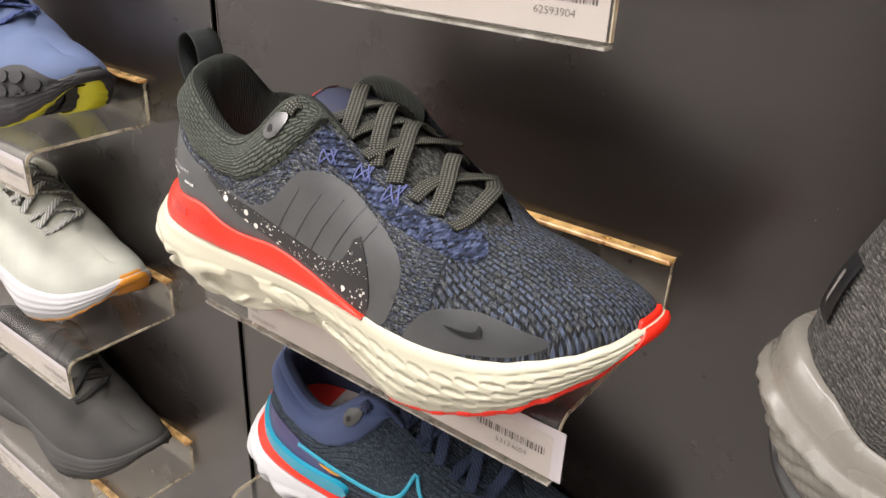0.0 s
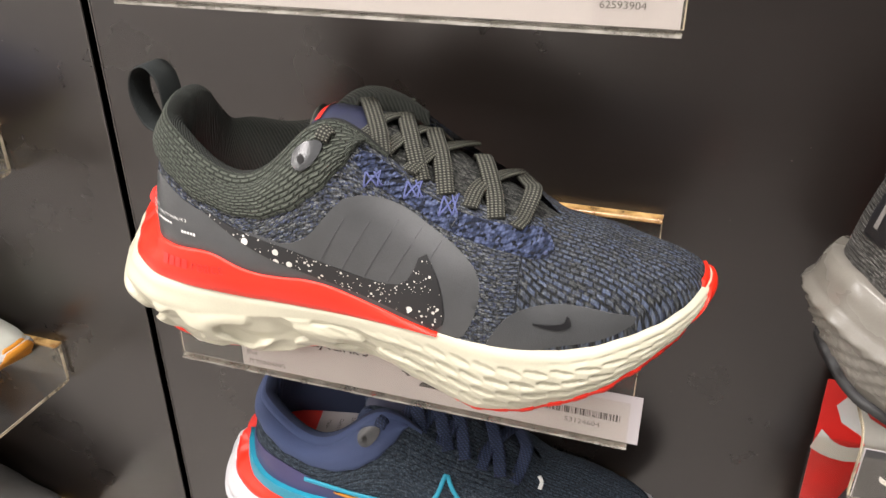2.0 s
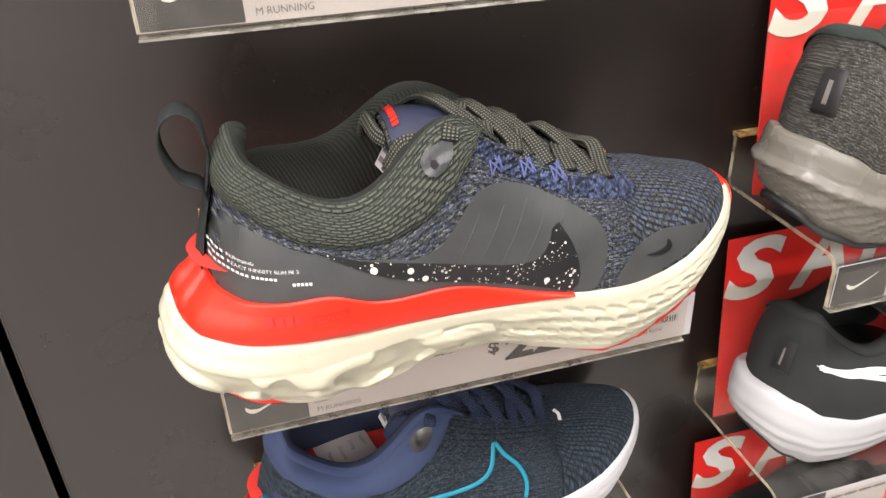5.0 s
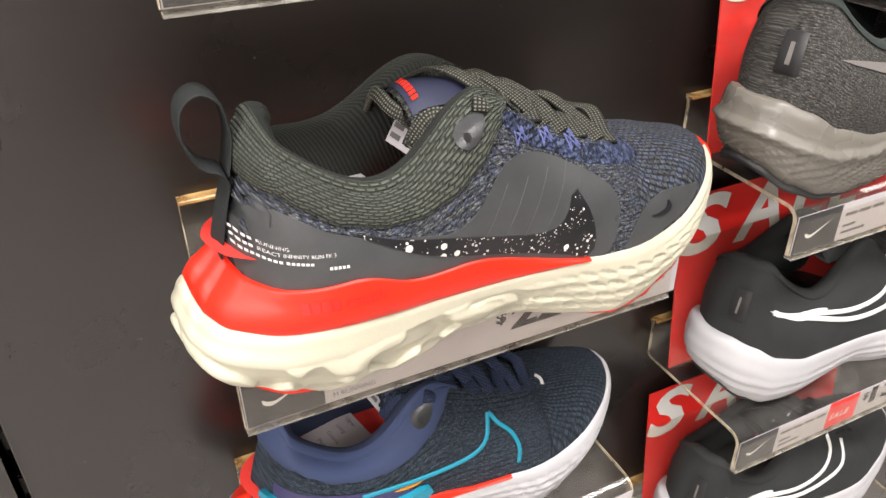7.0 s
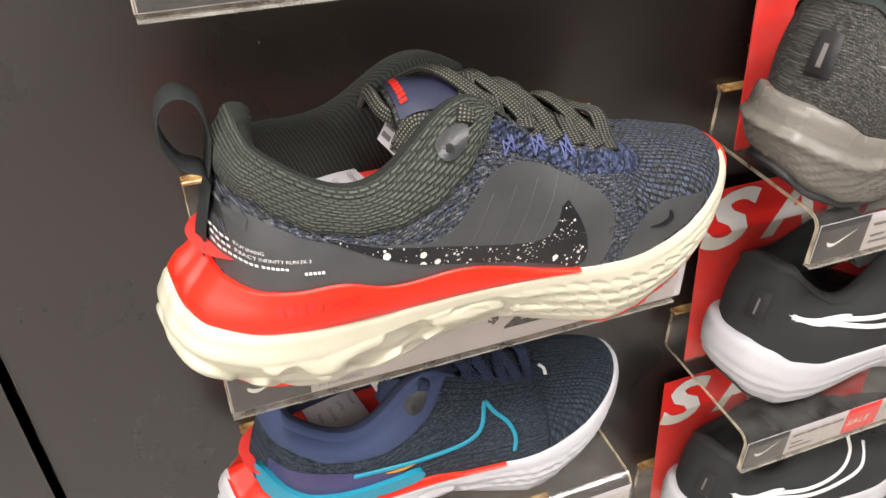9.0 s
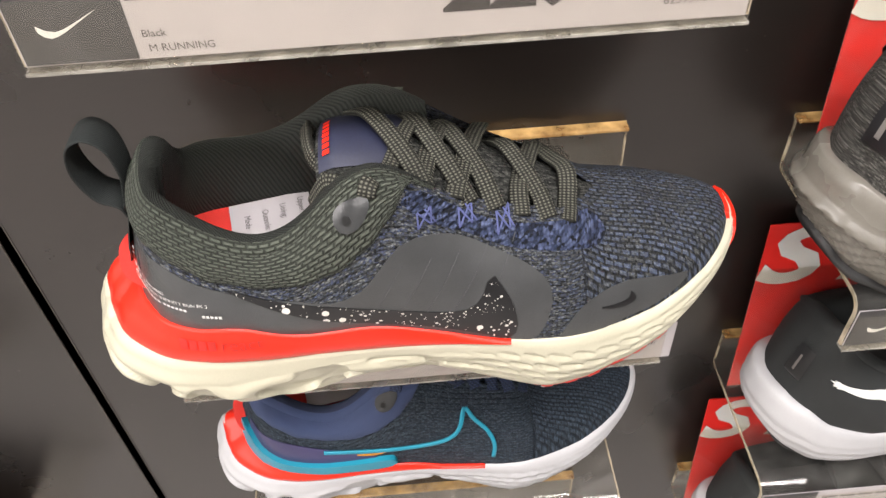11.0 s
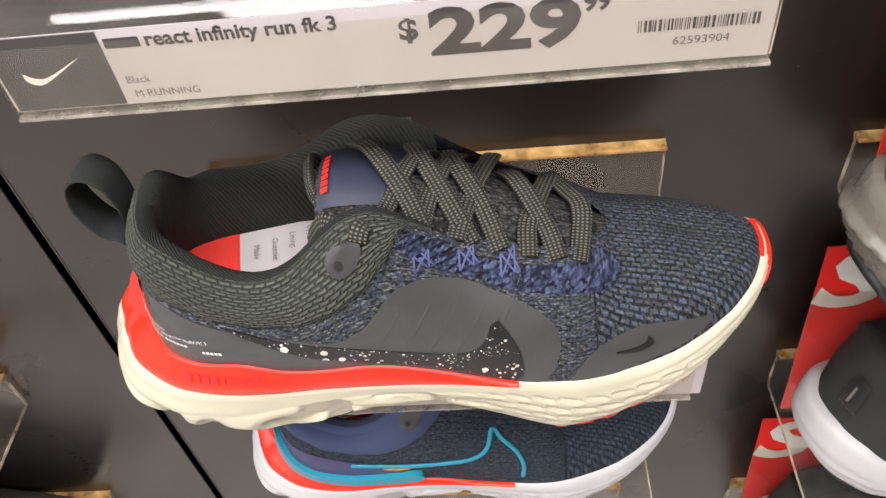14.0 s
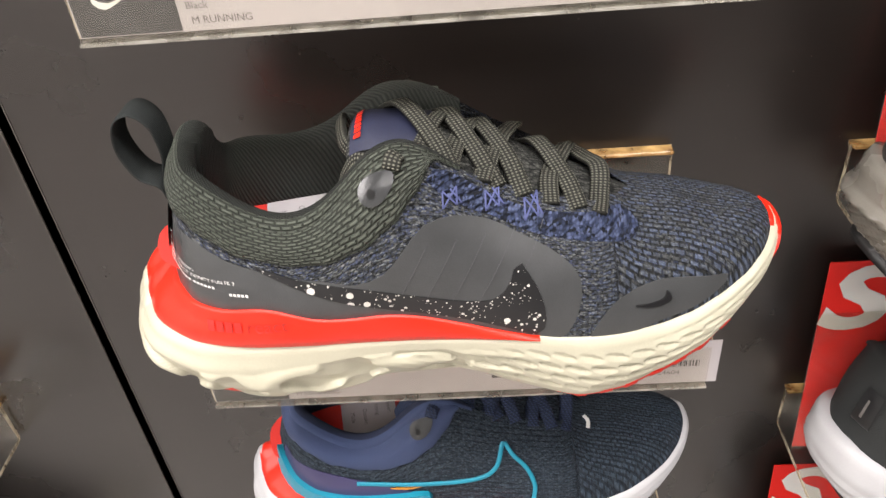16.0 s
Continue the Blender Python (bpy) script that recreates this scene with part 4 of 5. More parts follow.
# ---------- the place: shoe wall, aisle ----------
def slab(name, x0, x1, y0, y1, z0, z1, mat, r=0.0):
    return tagged(part(name, box(x0, x1, y0, y1, z0, z1, r), mat, None, "", False), kind="structure")


SEAM = -0.2545
wall = tagged(thing("wall_north", "dark laminate shoe wall in tall panels", "wall", kind="structure"))
for a, b in ((-1.45, SEAM - 0.0035), (SEAM + 0.0035, 0.94), (0.947, 2.6), (-2.6, -1.457)):
    part("panel", box(a, b, 0.0, 0.018, 0.0, 2.75, 0.0008, 2), M_WALL, wall, smooth=False)
    for e in (a, b):
        if abs(e) < 2.5:
            s = 1 if e == a else -1
            part("panel_edging", box(min(e, e + s * 0.0009), max(e, e + s * 0.0009), -0.0005, 0.0175, 0.0, 2.75), M_EDGE, wall, "scuffed grey edging strip", False)
slab("wall_backing", -2.6, 2.6, 0.045, 0.10, 0.0, 2.8, M_STEEL)
for sx_ in (SEAM, 0.9435, -1.4535):
    up = tagged(thing("slotted_upright", "dark slotted steel upright behind the panel joint", "upright", pose(sx_, 0.024, 0)))
    for k in range(46):
        part("web", box(-0.012, 0.012, 0, 0.003, 0.4 + k * 0.04, 0.4 + k * 0.04 + 0.014), M_EDGE, up, smooth=False)
slab("floor", -2.6, 2.6, -3.4, 0.1, -0.06, 0.0, M_FLOOR)
slab("ceiling", -2.6, 2.6, -3.4, 0.1, 2.8, 2.86, M_CEIL)
# unseen closing walls, the white western ones added to brighten the laminate's reflection
slab("wall_south", -0.35, 2.6, -3.46, -3.4, 0.0, 2.8, M_PAINT)
slab("reflector_wall_south_west", -2.6, -0.35, -3.46, -3.4, 0.0, 2.8, M_REFLECTOR)
slab("reflector_wall_west", -2.66, -2.6, -3.46, 0.1, 0.0, 2.8, M_REFLECTOR)
slab("wall_east", 2.6, 2.66, -3.46, 0.1, 0.0, 2.8, M_PAINT)

# ---------- acrylic shelves ----------
SW, DEPTH, REAR, FRONT, TH = 0.2595, 0.113, 0.038, 0.034, 0.0026


def shelf_mesh():
    """The bent acrylic sheet: a lip up the wall with a small hook, the tray, the rounded bend and the label lip."""
    prof = [(0.010, REAR + 0.0012), (0.0, REAR), (-0.002, REAR - 0.002), (-0.002, 0.004), (-0.0032, 0.0012), (-0.006, 0.0)]
    prof += [(-DEPTH + 0.008, -0.0015)]
    prof += [(-DEPTH + 0.008 - 0.008 * math.sin(a), -0.0095 + 0.008 * math.cos(a)) for a in (0.3, 0.6, 0.9, 1.2, 1.57)]
    prof += [(-DEPTH, -FRONT)]
    bm = bmesh.new()
    n = len(prof)
    off = []
    for i in range(n):
        a, b = Vector(prof[max(0, i - 1)]), Vector(prof[min(n - 1, i + 1)])
        t = (b - a).normalized()
        off.append(Vector(prof[i]) + Vector((-t.y, t.x)) * TH * -1)
    ring = [Vector(p) for p in prof] + off[::-1]
    sides = []
    for x in (-SW / 2, -SW / 2 + 0.0006, SW / 2 - 0.0006, SW / 2):
        sides.append([bm.verts.new((x, p.x, p.y)) for p in ring])
    m = len(ring)
    for a, b, edge in ((0, 1, True), (1, 2, False), (2, 3, True)):
        for k in range(m):
            f = bm.faces.new((sides[a][k], sides[b][k], sides[b][(k + 1) % m], sides[a][(k + 1) % m]))
            f.material_index = 1 if edge or k in (n - 1, m - 1, 0) else 0
    for s, rev in ((sides[0], True), (sides[3], False)):
        for k in range(n - 1):
            q = (s[k], s[k + 1], s[m - 2 - k], s[m - 1 - k])
            f = bm.faces.new(q[::-1] if rev else q)
            f.material_index = 1
    bmesh.ops.recalc_face_normals(bm, faces=bm.faces[:])
    return bm


def holder_mesh():
    """The clear front pocket that holds the price label, folded up under the lip."""
    bm = box(-SW / 2 + 0.001, SW / 2 - 0.001, -DEPTH - 0.0052, -DEPTH - 0.0042, -FRONT, -0.0085)
    b2 = box(-SW / 2 + 0.001, SW / 2 - 0.001, -DEPTH - 0.0052, -DEPTH + 0.0005, -FRONT - 0.0014, -FRONT)
    me = bpy.data.meshes.new("tmp")
    b2.to_mesh(me)
    b2.free()
    bm.from_mesh(me)
    bpy.data.meshes.remove(me)
    return bm


def make_shelf(label, m):
    s = thing("shoe_shelf", label, "shelf", m, "acrylic shelves on the wall")
    t = part("tray", shelf_mesh(), M_ACRYL, s, smooth=False)
    t.data.materials.append(M_ACEDGE)
    part("label_pocket", holder_mesh(), M_ACRYL, s, smooth=False)
    part("pocket_edge", box(-SW / 2 + 0.0005, SW / 2 - 0.0005, -DEPTH - 0.0056, -DEPTH + 0.0008, -FRONT - 0.0026, -FRONT - 0.0014), M_POCKETEDGE, s, smooth=False)
    part("top_strip", box(-SW / 2, SW / 2, -0.0085, 0.0, REAR, REAR + 0.0026, 0.0006, 1), M_AMBER, s, "amber polished top edge", False)
    return s


LH = 0.0290    # label height


def make_label(m, product, colour, sport, price, code, sale=False, width=0.257):
    """A printed price label in the pocket: logo box, product lines, price, bar code."""
    y = -DEPTH - 0.0039
    lab = thing("price_label", "white paper price label with charcoal logo box" + (" and red sale block" if sale else ""), "label", m, "price labels in the shelf pockets")
    z0, x0 = -FRONT + 0.0002, -SW / 2 + 0.001
    part("card", box(x0, x0 + width, y + 0.0006, y + 0.0010, z0, z0 + LH), M_PAPER, lab, smooth=False)
    part("logo_box", box(x0 + 0.0005, x0 + 0.040, y + 0.0003, y + 0.0006, z0 + 0.0005, z0 + LH - 0.0003), M_LOGOBOX, lab, smooth=False)
    bm = flat_shape(check_mark(x0 + 0.009, z0 + 0.0115, 0.022, 0.0085), 0.0002)
    bmesh.ops.translate(bm, verts=bm.verts[:], vec=(0, y + 0.00005, 0))
    part("logo", bm, M_WHITEINK, lab, "white curved tick", False)

    def put_text(body, x, z, size, mat, wide=0.0, tall=0.0, **kw):
        b = text_mesh(body, size, **kw)
        xs, zs = [v.co.x for v in b.verts], [v.co.z for v in b.verts]
        fx = wide / (max(xs) - min(xs)) if wide else 1.0
        fz = tall / (max(zs) - min(zs)) if tall else 1.0
        for v in b.verts:
            v.co.x, v.co.z = (v.co.x - min(xs)) * fx, v.co.z * fz
        bmesh.ops.translate(b, verts=b.verts[:], vec=(x0 + x, y + 0.0004, z0 + z))
        part("writing", b, mat, lab, "", False)

    def put_bar(x, z, w, h, mat, nm="print_bar"):
        part(nm, box(x0 + x, x0 + x + w, y + 0.0004, y + 0.0006, z0 + z, z0 + z + h), mat, lab, "", False)
    if product:
        put_bar(0.0415, 0.0222, 0.0120, 0.0036, M_INK)
        put_text(product, 0.0555, 0.0222, 0.0072, M_INK, wide=0.0635, bold=0.0002)
        put_text(colour, 0.0435, 0.0085, 0.0040, M_INK2)
        put_text(sport, 0.0445, 0.0028, 0.0041, M_INK2)
    else:
        for k in range(4):
            put_bar(0.045 + 0.013 * k, 0.0185, 0.011, 0.0024, M_INK2)
        put_bar(0.045, 0.010, 0.012, 0.0018, M_INK2)
        put_bar(0.045, 0.005, 0.022, 0.0018, M_INK2)
    if sale:
        part("sale_block", box(x0 + 0.098, x0 + 0.132, y + 0.0002, y + 0.0006, z0 + 0.001, z0 + LH), M_SALE, lab, "red printed block", False)
        b = text_mesh("SALE", 0.0088, spacing=1.25, shear=0.25, bold=0.0002)
        bmesh.ops.translate(b, verts=b.verts[:], vec=(x0 + 0.1, y, z0 + 0.010))
        part("writing", b, M_WHITEINK, lab, "", False)
    if price:
        put_text("$", 0.1385, 0.0165, 0.0105, M_INK, wide=0.0062, bold=0.0003)
        put_text(price, 0.1480, 0.0105, 0.0225, M_INK, wide=0.0162 * len(price), tall=0.0180, bold=0.0009)
        put_text("99", 0.1485 + 0.0162 * len(price), 0.0215, 0.0085, M_INK, bold=0.0003)
    if code:
        rng = random.Random(int(code))
        x = 0.2145
        bm = bmesh.new()
        while x < 0.2530:
            w = rng.choice((0.0003, 0.0003, 0.0006, 0.0009))
            vs = [bm.verts.new((x0 + x + dx, y + 0.0004, z0 + dz)) for dx, dz in ((0, 0.0120), (w, 0.0120), (w, 0.0162), (0, 0.0162))]
            bm.faces.new(vs)
            x += w + rng.choice((0.0003, 0.0005, 0.0008))
        part("bar_code", bm, M_INK, lab, "", False)
        put_text(code, 0.2260, 0.0066, 0.0042, M_INK2, wide=0.0178)
    return lab


# columns: x of the middle, heights of the tray
COL = {"mid": 0.0, "east": 0.3605, "west": -0.486}
DROP = 0.202
shelf_spots = [("mid", 1.481), ("mid", 1.278), ("mid", 1.073), ("east", 1.274), ("east", 1.0725), ("east", 0.871), ("west", 1.286), ("west", 1.088), ("west", 0.888), ("west", 0.688), ("mid", 0.874), ("east", 1.476)]
for c, z in shelf_spots:
    make_shelf("clear bent acrylic shoe shelf with amber edges on the dark wall", pose(COL[c], 0, z))
make_label(pose(0, 0, 1.481), "react infinity run fk 3", "Black", "M RUNNING", "229", "62593904")
make_label(pose(0.0, 0, 1.278), "react infinity run fk 3", "Blue", "M RUNNING", "229", "53124604", width=0.263)
make_label(pose(0, 0, 1.073), "", "", "", "", "53124605")
make_label(pose(COL["east"], 0, 1.274), "", "", "", "", "")
make_label(pose(COL["east"], 0, 1.0725), "", "", "", "13", "", True)
make_label(pose(COL["east"], 0, 0.871), "", "", "", "", "", True)
for z in (1.286, 1.088, 0.888, 0.688):
    make_label(pose(COL["west"], 0, z), "", "", "", "", "7712" + str(int(z * 1000)))


def make_sale_card(m):
    """A red printed card that stands in the shelf against the wall, in a clear sleeve."""
    c = thing("sale_card", "red sale card with white slanted capitals standing against the wall", "sign", m, "sale cards")
    part("card", box(-0.126, 0.126, 0, 0.0012, 0, 0.158), M_SALE, c, smooth=False)
    part("sleeve", box(-0.128, 0.128, -0.0018, -0.0012, -0.001, 0.120), M_ACRYL, c, smooth=False)
    for ch, x, w in (("S", -0.1275, 0.051), ("A", -0.0695, 0.053), ("L", -0.0085, 0.040), ("E", 0.0375, 0.044)):
        b = text_mesh(ch, 0.07, shear=0.22, bold=0.0022)
        xs, zs = [v.co.x for v in b.verts], [v.co.z for v in b.verts]
        for v in b.verts:
            v.co = Vector((x + (v.co.x - min(xs)) * w / (max(xs) - min(xs)), -0.0008, 0.1055 + (v.co.z - min(zs)) * 0.051 / (max(zs) - min(zs))))
        part("letter", b, M_WHITEINK, c, "", False)
    return c


for z in (1.274, 1.0725, 0.871):
    make_sale_card(pose(COL["east"], -0.0265, z + 0.002, -6))

# ---------- shoes ----------
PATCH = [(-0.104, 0.0955), (-0.085, 0.084), (-0.061, 0.0755), (-0.046, 0.0735), (-0.034, 0.0715), (-0.022, 0.076), (-0.013, 0.086), (-0.004, 0.0955), (0.008, 0.0965), (0.022, 0.092), (0.036, 0.084), (0.049, 0.076), (0.0585, 0.066), (0.0590, 0.053), (0.051, 0.036), (0.03, 0.033), (0.0, 0.037), (-0.05, 0.042), (-0.09, 0.05), (-0.118, 0.06), (-0.1205, 0.08), (-0.117, 0.097)]
TOE_FILM = [(0.064, 0.033), (0.068, 0.044), (0.075, 0.0515), (0.086, 0.0545), (0.100, 0.0545), (0.116, 0.0515), (0.127, 0.048), (0.114, 0.040), (0.095, 0.036), (0.078, 0.033)]
TICK = [(-0.076, 0.0815), (-0.057, 0.0745), (-0.033, 0.0695), (-0.008, 0.0625), (0.010, 0.0585), (0.022, 0.0585), (0.0285, 0.0640), (0.0330, 0.0750), (0.0385, 0.068), (0.0425, 0.059), (0.0445, 0.047), (0.041, 0.039), (0.03, 0.0425), (0.012, 0.048), (-0.014, 0.055), (-0.038, 0.062), (-0.057, 0.070)]
TOE_TICK = [(0.083, 0.047), (0.090, 0.0445), (0.095, 0.0440), (0.0995, 0.046), (0.0975, 0.050), (0.096, 0.047), (0.090, 0.0462)]
BLUE_ZONE = [(-0.002, 0.112), (0.010, 0.100), (0.024, 0.0925), (0.04, 0.084), (0.056, 0.0785), (0.07, 0.0745), (0.080, 0.071), (0.088, 0.0715), (0.080, 0.079), (0.066, 0.083), (0.04, 0.091), (0.02, 0.102), (0.004, 0.114)]

GREYTEXT = plain("grey_textile", (0.13, 0.13, 0.12), 0.8, grain=1400, relief=0.6)
def dashes(start, n, w=0.0012, pitch=0.0017):
    """Short strokes in a row, for a word that is not spelt out."""
    return [(start + k * pitch, start + k * pitch + w) for k in range(n)]


main_look = dict(
    fine=880, rows=40, relief="waves", foam=CREAM, foam_label="cream foam midsole with rippled moulded sides", tread_mat=RED, tread_label="red rubber outsole",
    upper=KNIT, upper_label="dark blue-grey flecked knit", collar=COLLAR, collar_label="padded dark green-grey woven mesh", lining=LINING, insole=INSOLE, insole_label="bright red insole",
    tongue=TONGUE, tab=NAVYTAB, tab_label="navy satin tongue tab", tab_ink=RED, lace=LACE, lace_label="flat dark braided lace", eyelet=PLASTIC, pull=BLACKTAPE, pull_label="black webbing heel loop", heel_tape=True,
    clip=RED, clip_label="glossy red rubber heel clip", bumper=RED, size_label=True, stitches=THREAD, stripes=[-0.020, -0.008, 0.004, 0.016, 0.028], stripe_mat=STRIPE,
    films=[("throat_knit", BLUE_ZONE, KNITBLUE, 0.0004, "bright blue ribbed knit along the laces"), ("side_film", PATCH, FILM, 0.0004, "matt grey side overlay"), ("toe_film", TOE_FILM, FILM, 0.0004, "matt grey toe overlay"),
           ("side_tick", TICK, SPECK, 0.0009, "black curved tick with white paint spatter"), ("toe_tick", TOE_TICK, BLACKFILM, 0.0012, "small black tick")],
    prints=[("bars", ("print_bar", -0.1195, 0.0812, dashes(0, 4), 0.0012, M_WHITEINK, -0.12)),
            ("text", ("writing", "RUNNING", -0.1120, 0.0803, 0.0022, M_WHITEINK, -0.12)),
            ("bars", ("print_bar", -0.1195, 0.0782, dashes(0, 4), 0.0012, M_WHITEINK, -0.12)),
            ("text", ("writing", "REACT INFINITY RUN FK 3", -0.1120, 0.0772, 0.0023, M_WHITEINK, -0.10)),
            ("bars", ("print_bar", -0.1195, 0.0752, dashes(0, 9) + dashes(0.0160, 6), 0.0012, M_WHITEINK, -0.12)),
            ("bars", ("embossed_print", -0.1020, 0.0508, dashes(0, 4, 0.0034, 0.0042), 0.0048, EMBOSS, 0.02, None, 0.0003)),
            ("text", ("embossed_print", "react", -0.0840, 0.0510, 0.0088, EMBOSS, 0.02, None, 0.0004)),
            ("bars", ("print_bar", -0.0880, 0.0692, dashes(0, 5), 0.0014, M_WHITEINK, -0.09))])
SX, SY, SZ = 0.0, -0.0975, 1.276
make_shoe("running_shoe", "dark blue-grey knit running shoe with red heel and cream sole", pose(SX, SY, SZ), main_look, "shoes on the wall")

GUM = plain("amber_rubber", (0.55, 0.22, 0.02), 0.5)
NAVY = plain("navy_mesh", (0.03, 0.047, 0.11), 0.8, grain=1500, relief=0.5)
NAVYKNIT = knit("navy_knit", [(0.2, (0.02, 0.03, 0.042)), (0.6, (0.042, 0.062, 0.088)), (0.9, (0.075, 0.10, 0.125))], 0.0009, rib=0.6, dash=((0.038, 0.055, 0.075), (0.06, 0.088, 0.125), (0.010, 0.014, 0.022)))
TEAL = plain("teal_film", (0.01, 0.22, 0.32), 0.4, var=0.05)
NAVYLACE = ribbed("navy_lace", (0.02, 0.03, 0.065), 0.0012, 0.7, 0.6, 1.8, 0.0016)
NAVYLINE = plain("navy_lining", (0.016, 0.024, 0.055), 0.85, relief=0.4)
PURPLE = plain("purple_film", (0.04, 0.035, 0.10), 0.4)


blue_look = dict(
    fine=360, rows=20, relief="waves", foam=WHITE, tread_mat=WHITE, upper=NAVYKNIT, collar=NAVY, lining=NAVYLINE, insole=INSOLE, tongue=NAVYKNIT, tab=NAVYTAB, tab_ink=RED,
    lace=NAVYLACE, eyelet=PLASTIC, clip=RED, size_label=True, mark=M_WHITEINK,
    clip_h=0.86, line_label="teal outlined tick",
    films=[("heel_film", [(-0.112, 0.062), (-0.09, 0.055), (-0.05, 0.05), (-0.03, 0.056), (-0.04, 0.066), (-0.07, 0.075), (-0.105, 0.086), (-0.114, 0.084)], PURPLE, 0.0006, "purple heel film"),
           ("heel_band", [(-0.118, 0.060), (-0.10, 0.055), (-0.06, 0.050), (-0.025, 0.050), (-0.022, 0.060), (-0.06, 0.060), (-0.095, 0.065), (-0.117, 0.078)], TEAL, 0.0040, "teal heel band"),
           ("small_tick", [(-0.045, 0.0665), (-0.034, 0.0645), (-0.026, 0.066), (-0.024, 0.069), (-0.030, 0.0665)], GUM, 0.0012, "small orange tick")],
    lines=[("side_tick_line", [(-0.066, 0.0715), (-0.03, 0.069), (0.0, 0.0675), (0.016, 0.070), (0.024, 0.077), (0.0275, 0.088), (0.029, 0.0895), (0.034, 0.082), (0.043, 0.072), (0.0475, 0.060), (0.0465, 0.048)], 0.0030, TEAL)])
make_shoe("running_shoe", "navy knit running shoe with teal outline, red heel and white sole", pose(-0.0045, -0.0455, 1.0745) @ Matrix.Scale(0.98, 4), blue_look, "shoes on the wall")

MILD = [(-0.15, 0.006), (-0.1, 0.004), (0.0, 0.0), (0.06, 0.005), (0.157, 0.002)]
TALL_TOP = [(-0.15, 0.070), (-0.135, 0.069), (-0.12, 0.063), (-0.10, 0.052), (-0.07, 0.044), (-0.03, 0.041), (0.04, 0.038), (0.085, 0.037), (0.105, 0.041), (0.125, 0.046), (0.158, 0.058)]
BEVEL_LOW = [(-0.152, 0.036), (-0.146, 0.026), (-0.12, 0.010), (-0.10, 0.003), (-0.06, 0.001), (0.0, 0.001), (0.06, 0.0), (0.085, 0.002), (0.11, 0.011), (0.135, 0.027), (0.157, 0.044)]
R1UP = knit("charcoal_mesh", [(0.2, (0.05, 0.049, 0.044)), (0.7, (0.105, 0.101, 0.092)), (0.95, (0.16, 0.154, 0.142))], 0.0006, (0.6, 1), 0.0022, 0.5, patch=False)
R1FOAM = plain("grey_foam", (0.145, 0.135, 0.115), 0.27, var=0.08)
R1DARK = plain("black_foam", (0.02, 0.02, 0.02), 0.5)
DKGREEN = plain("dark_green_textile", (0.02, 0.028, 0.025), 0.85, relief=0.4)
SILVER = plain("silver_film", (0.16, 0.15, 0.14), 0.35)
BLACKTEX = plain("black_textile", (0.014, 0.016, 0.016), 0.85, grain=1400, relief=0.6)
BLACKLACE = ribbed("black_lace", (0.014, 0.014, 0.014), 0.0012, 0.7, 0.6, 1.8, 0.0016)
BIGTICK = [(-0.108, 0.095), (-0.05, 0.083), (0.0, 0.070), (0.03, 0.066), (0.05, 0.073), (0.06, 0.09), (0.063, 0.072), (0.055, 0.055), (0.035, 0.05), (0.0, 0.058), (-0.04, 0.072)]
R1_TOP = TALL_TOP[:7] + [(0.085, 0.034), (0.105, 0.036), (0.125, 0.039), (0.158, 0.047)]
r1_look = dict(lean=0.0235, inset=0.55, fine=640, rows=44, relief="mesh", foam=R1FOAM, tread_mat=R1DARK, tread=2.4, tread_out=0.004, upper=R1UP, lining=DKGREEN, insole=R1DARK, tongue=R1UP, lace=BLACKLACE, sole_top=R1_TOP, sole_low=BEVEL_LOW, swell=MILD,
               badge=BLACKFILM, badge_ink=SILVER, films=[("side_tick", BIGTICK, SILVER, 0.0009, "silver tick")])
make_shoe("running_shoe", "charcoal mesh running shoe with grey textured sole", pose(0.346, -0.066, 1.2755), r1_look, "shoes on the wall")
r2_look = dict(lean=0.0235, inset=0.55, fine=360, rows=20, relief="lines", foam=WHITE, tread_mat=M_BLACKCARD, tread=0.8, upper=BLACKTEX, lining=BLACKTEX, insole=R1DARK, tongue=BLACKTEX, lace=BLACKLACE, sole_top=TALL_TOP, sole_low=BEVEL_LOW, swell=MILD,
               badge=BLACKFILM, badge_ink=SILVER, films=[("tick_tail", [(-0.112, 0.0965), (-0.085, 0.0905), (-0.055, 0.0845), (-0.085, 0.0845)], M_WHITEINK, 0.0006, "white tail of the tick")], line_label="white outline of a curved tick",
               lines=[("side_tick_line", [(-0.110, 0.0955), (-0.07, 0.0850), (-0.03, 0.0795), (0.005, 0.0810), (0.022, 0.0910), (0.027, 0.1010)], 0.0042, M_WHITEINK),
                      ("side_tick_line", [(-0.108, 0.0945), (-0.07, 0.0815), (-0.03, 0.0705), (0.01, 0.0665), (0.036, 0.0740), (0.047, 0.0880)], 0.0042, M_WHITEINK)])
make_shoe("running_shoe", "black running shoe with white outlined tick and white sole", pose(0.370, -0.050, 1.0742), r2_look, "shoes on the wall")
make_shoe("running_shoe", "black running shoe with white outlined tick and white sole", pose(0.368, -0.052, 0.8727), dict(r2_look), "shoes on the wall")

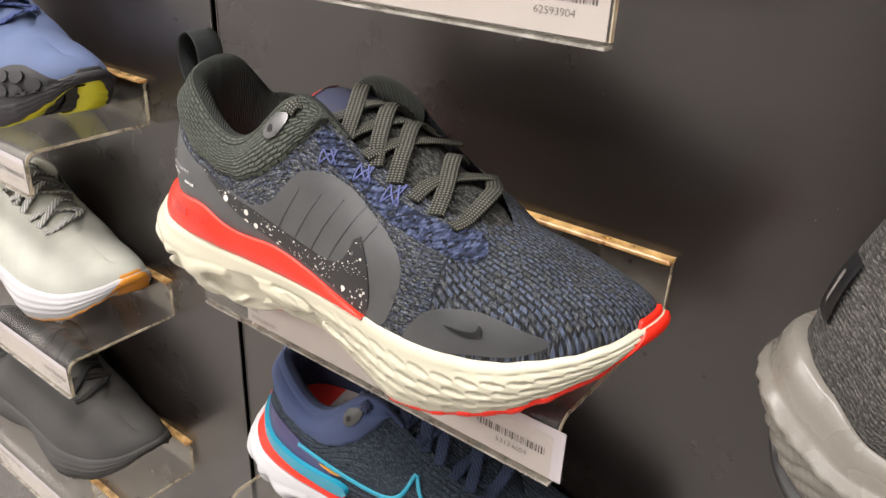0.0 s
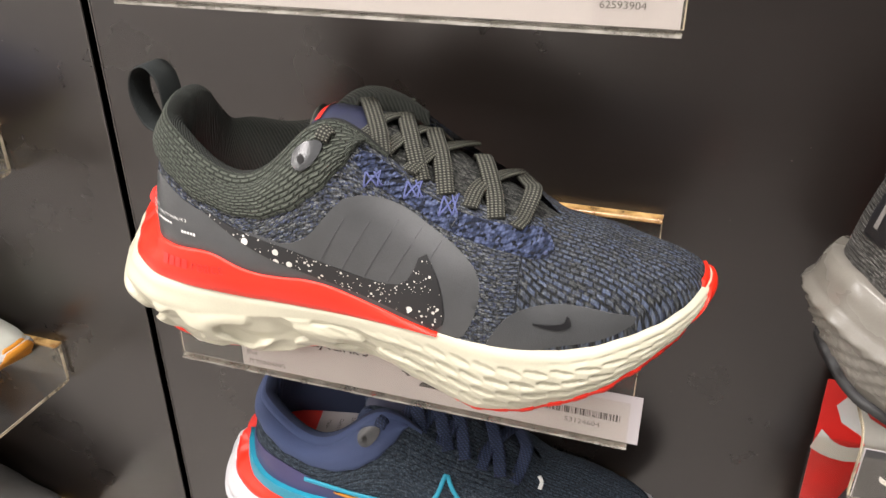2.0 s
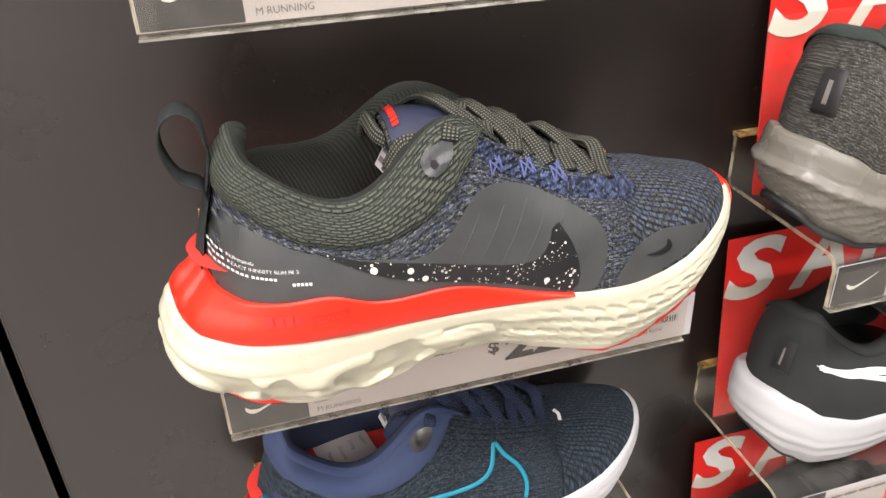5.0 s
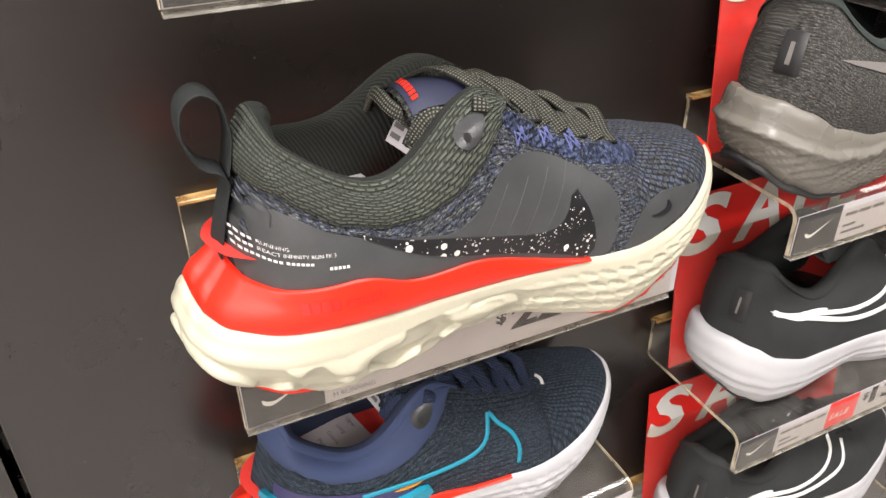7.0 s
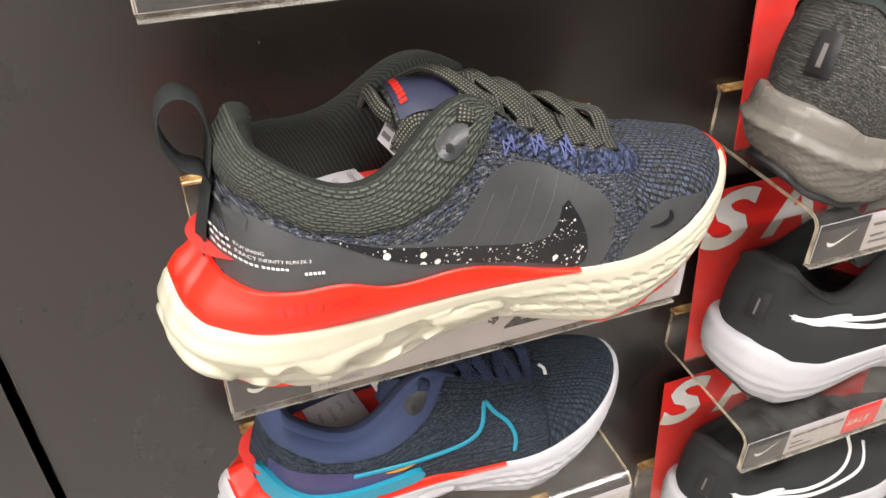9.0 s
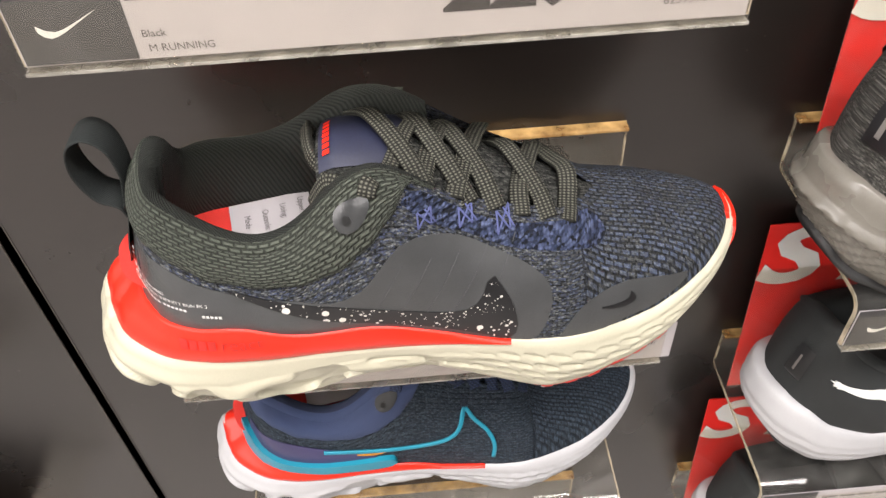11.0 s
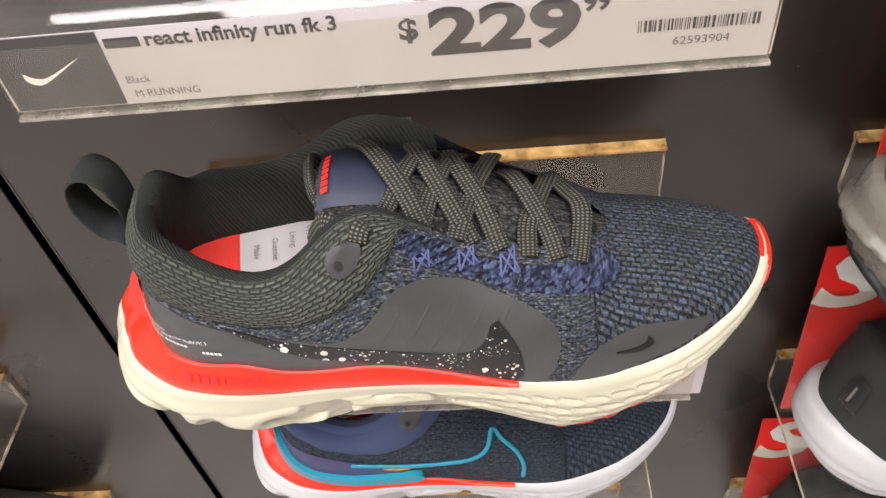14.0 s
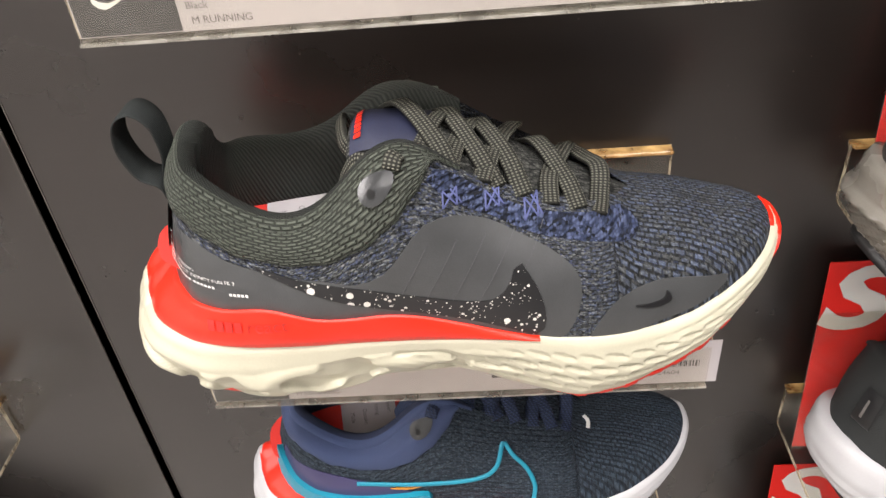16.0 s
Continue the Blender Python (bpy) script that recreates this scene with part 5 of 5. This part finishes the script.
BLUEUP = plain("blue_mesh", (0.085, 0.115, 0.21), 0.8, grain=1300, relief=0.5)
BLUELACE = ribbed("dark_blue_lace", (0.03, 0.045, 0.12))
LUGS = plain("black_rubber", (0.025, 0.024, 0.026), 0.6)
YELLOW = plain("yellow_rubber", (0.75, 0.72, 0.03), 0.5)
PALE = plain("pale_grey_mesh", (0.42, 0.43, 0.38), 0.8, grain=1400, relief=0.5)
PALELACE = ribbed("grey_lace", (0.3, 0.3, 0.29))
DKGREY = plain("dark_grey_mesh", (0.045, 0.044, 0.042), 0.8, grain=1400, relief=0.5)
l1_look = dict(fine=300, swell=MILD, rows=16, relief="waves", foam=LUGS, tread_mat=YELLOW, tread=0.2, tread_out=-0.004, upper=BLUEUP, lining=BLUEUP, insole=LUGS, tongue=BLUEUP, lace=BLUELACE, bumper=LUGS,
               films=[("toe_guard", [(0.085, 0.02), (0.10, 0.05), (0.12, 0.058), (0.14, 0.052), (0.15, 0.045), (0.13, 0.03), (0.11, 0.02)], LUGS, 0.003, "black lugged toe guard")] + [
                   ("lug", [(u + 0.0052 * math.cos(k * 1.047 + 0.4), w + 0.0042 * math.sin(k * 1.047 + 0.4)) for k in range(6)], LUGS, 0.006, "")
                   for u, w in ((0.098, 0.044), (0.110, 0.049), (0.122, 0.050), (0.134, 0.046), (0.098, 0.034), (0.110, 0.039), (0.122, 0.040), (0.134, 0.038))])
make_shoe("running_shoe", "blue mesh trail shoe with black toe guard and yellow outsole", pose(-0.507, -0.061, 1.2885), l1_look, "shoes on the wall")
l2_look = dict(fine=300, swell=MILD, rows=16, relief="lines", foam=WHITE, tread_mat=GUM, upper=PALE, lining=PALE, insole=PALE, tongue=PALE, lace=PALELACE, bumper=GUM)
make_shoe("running_shoe", "pale grey running shoe with white sole and amber toe", pose(-0.522, -0.044, 1.0895), l2_look, "shoes on the wall")
l3_look = dict(fine=300, swell=MILD, rows=16, relief="lines", foam=DKGREY, tread_mat=R1DARK, upper=DKGREY, lining=BLACKTEX, insole=R1DARK, tongue=DKGREY, lace=BLACKLACE)
make_shoe("running_shoe", "dark grey running shoe on an acrylic shelf", pose(-0.525, -0.046, 0.8895), l3_look, "shoes on the wall")
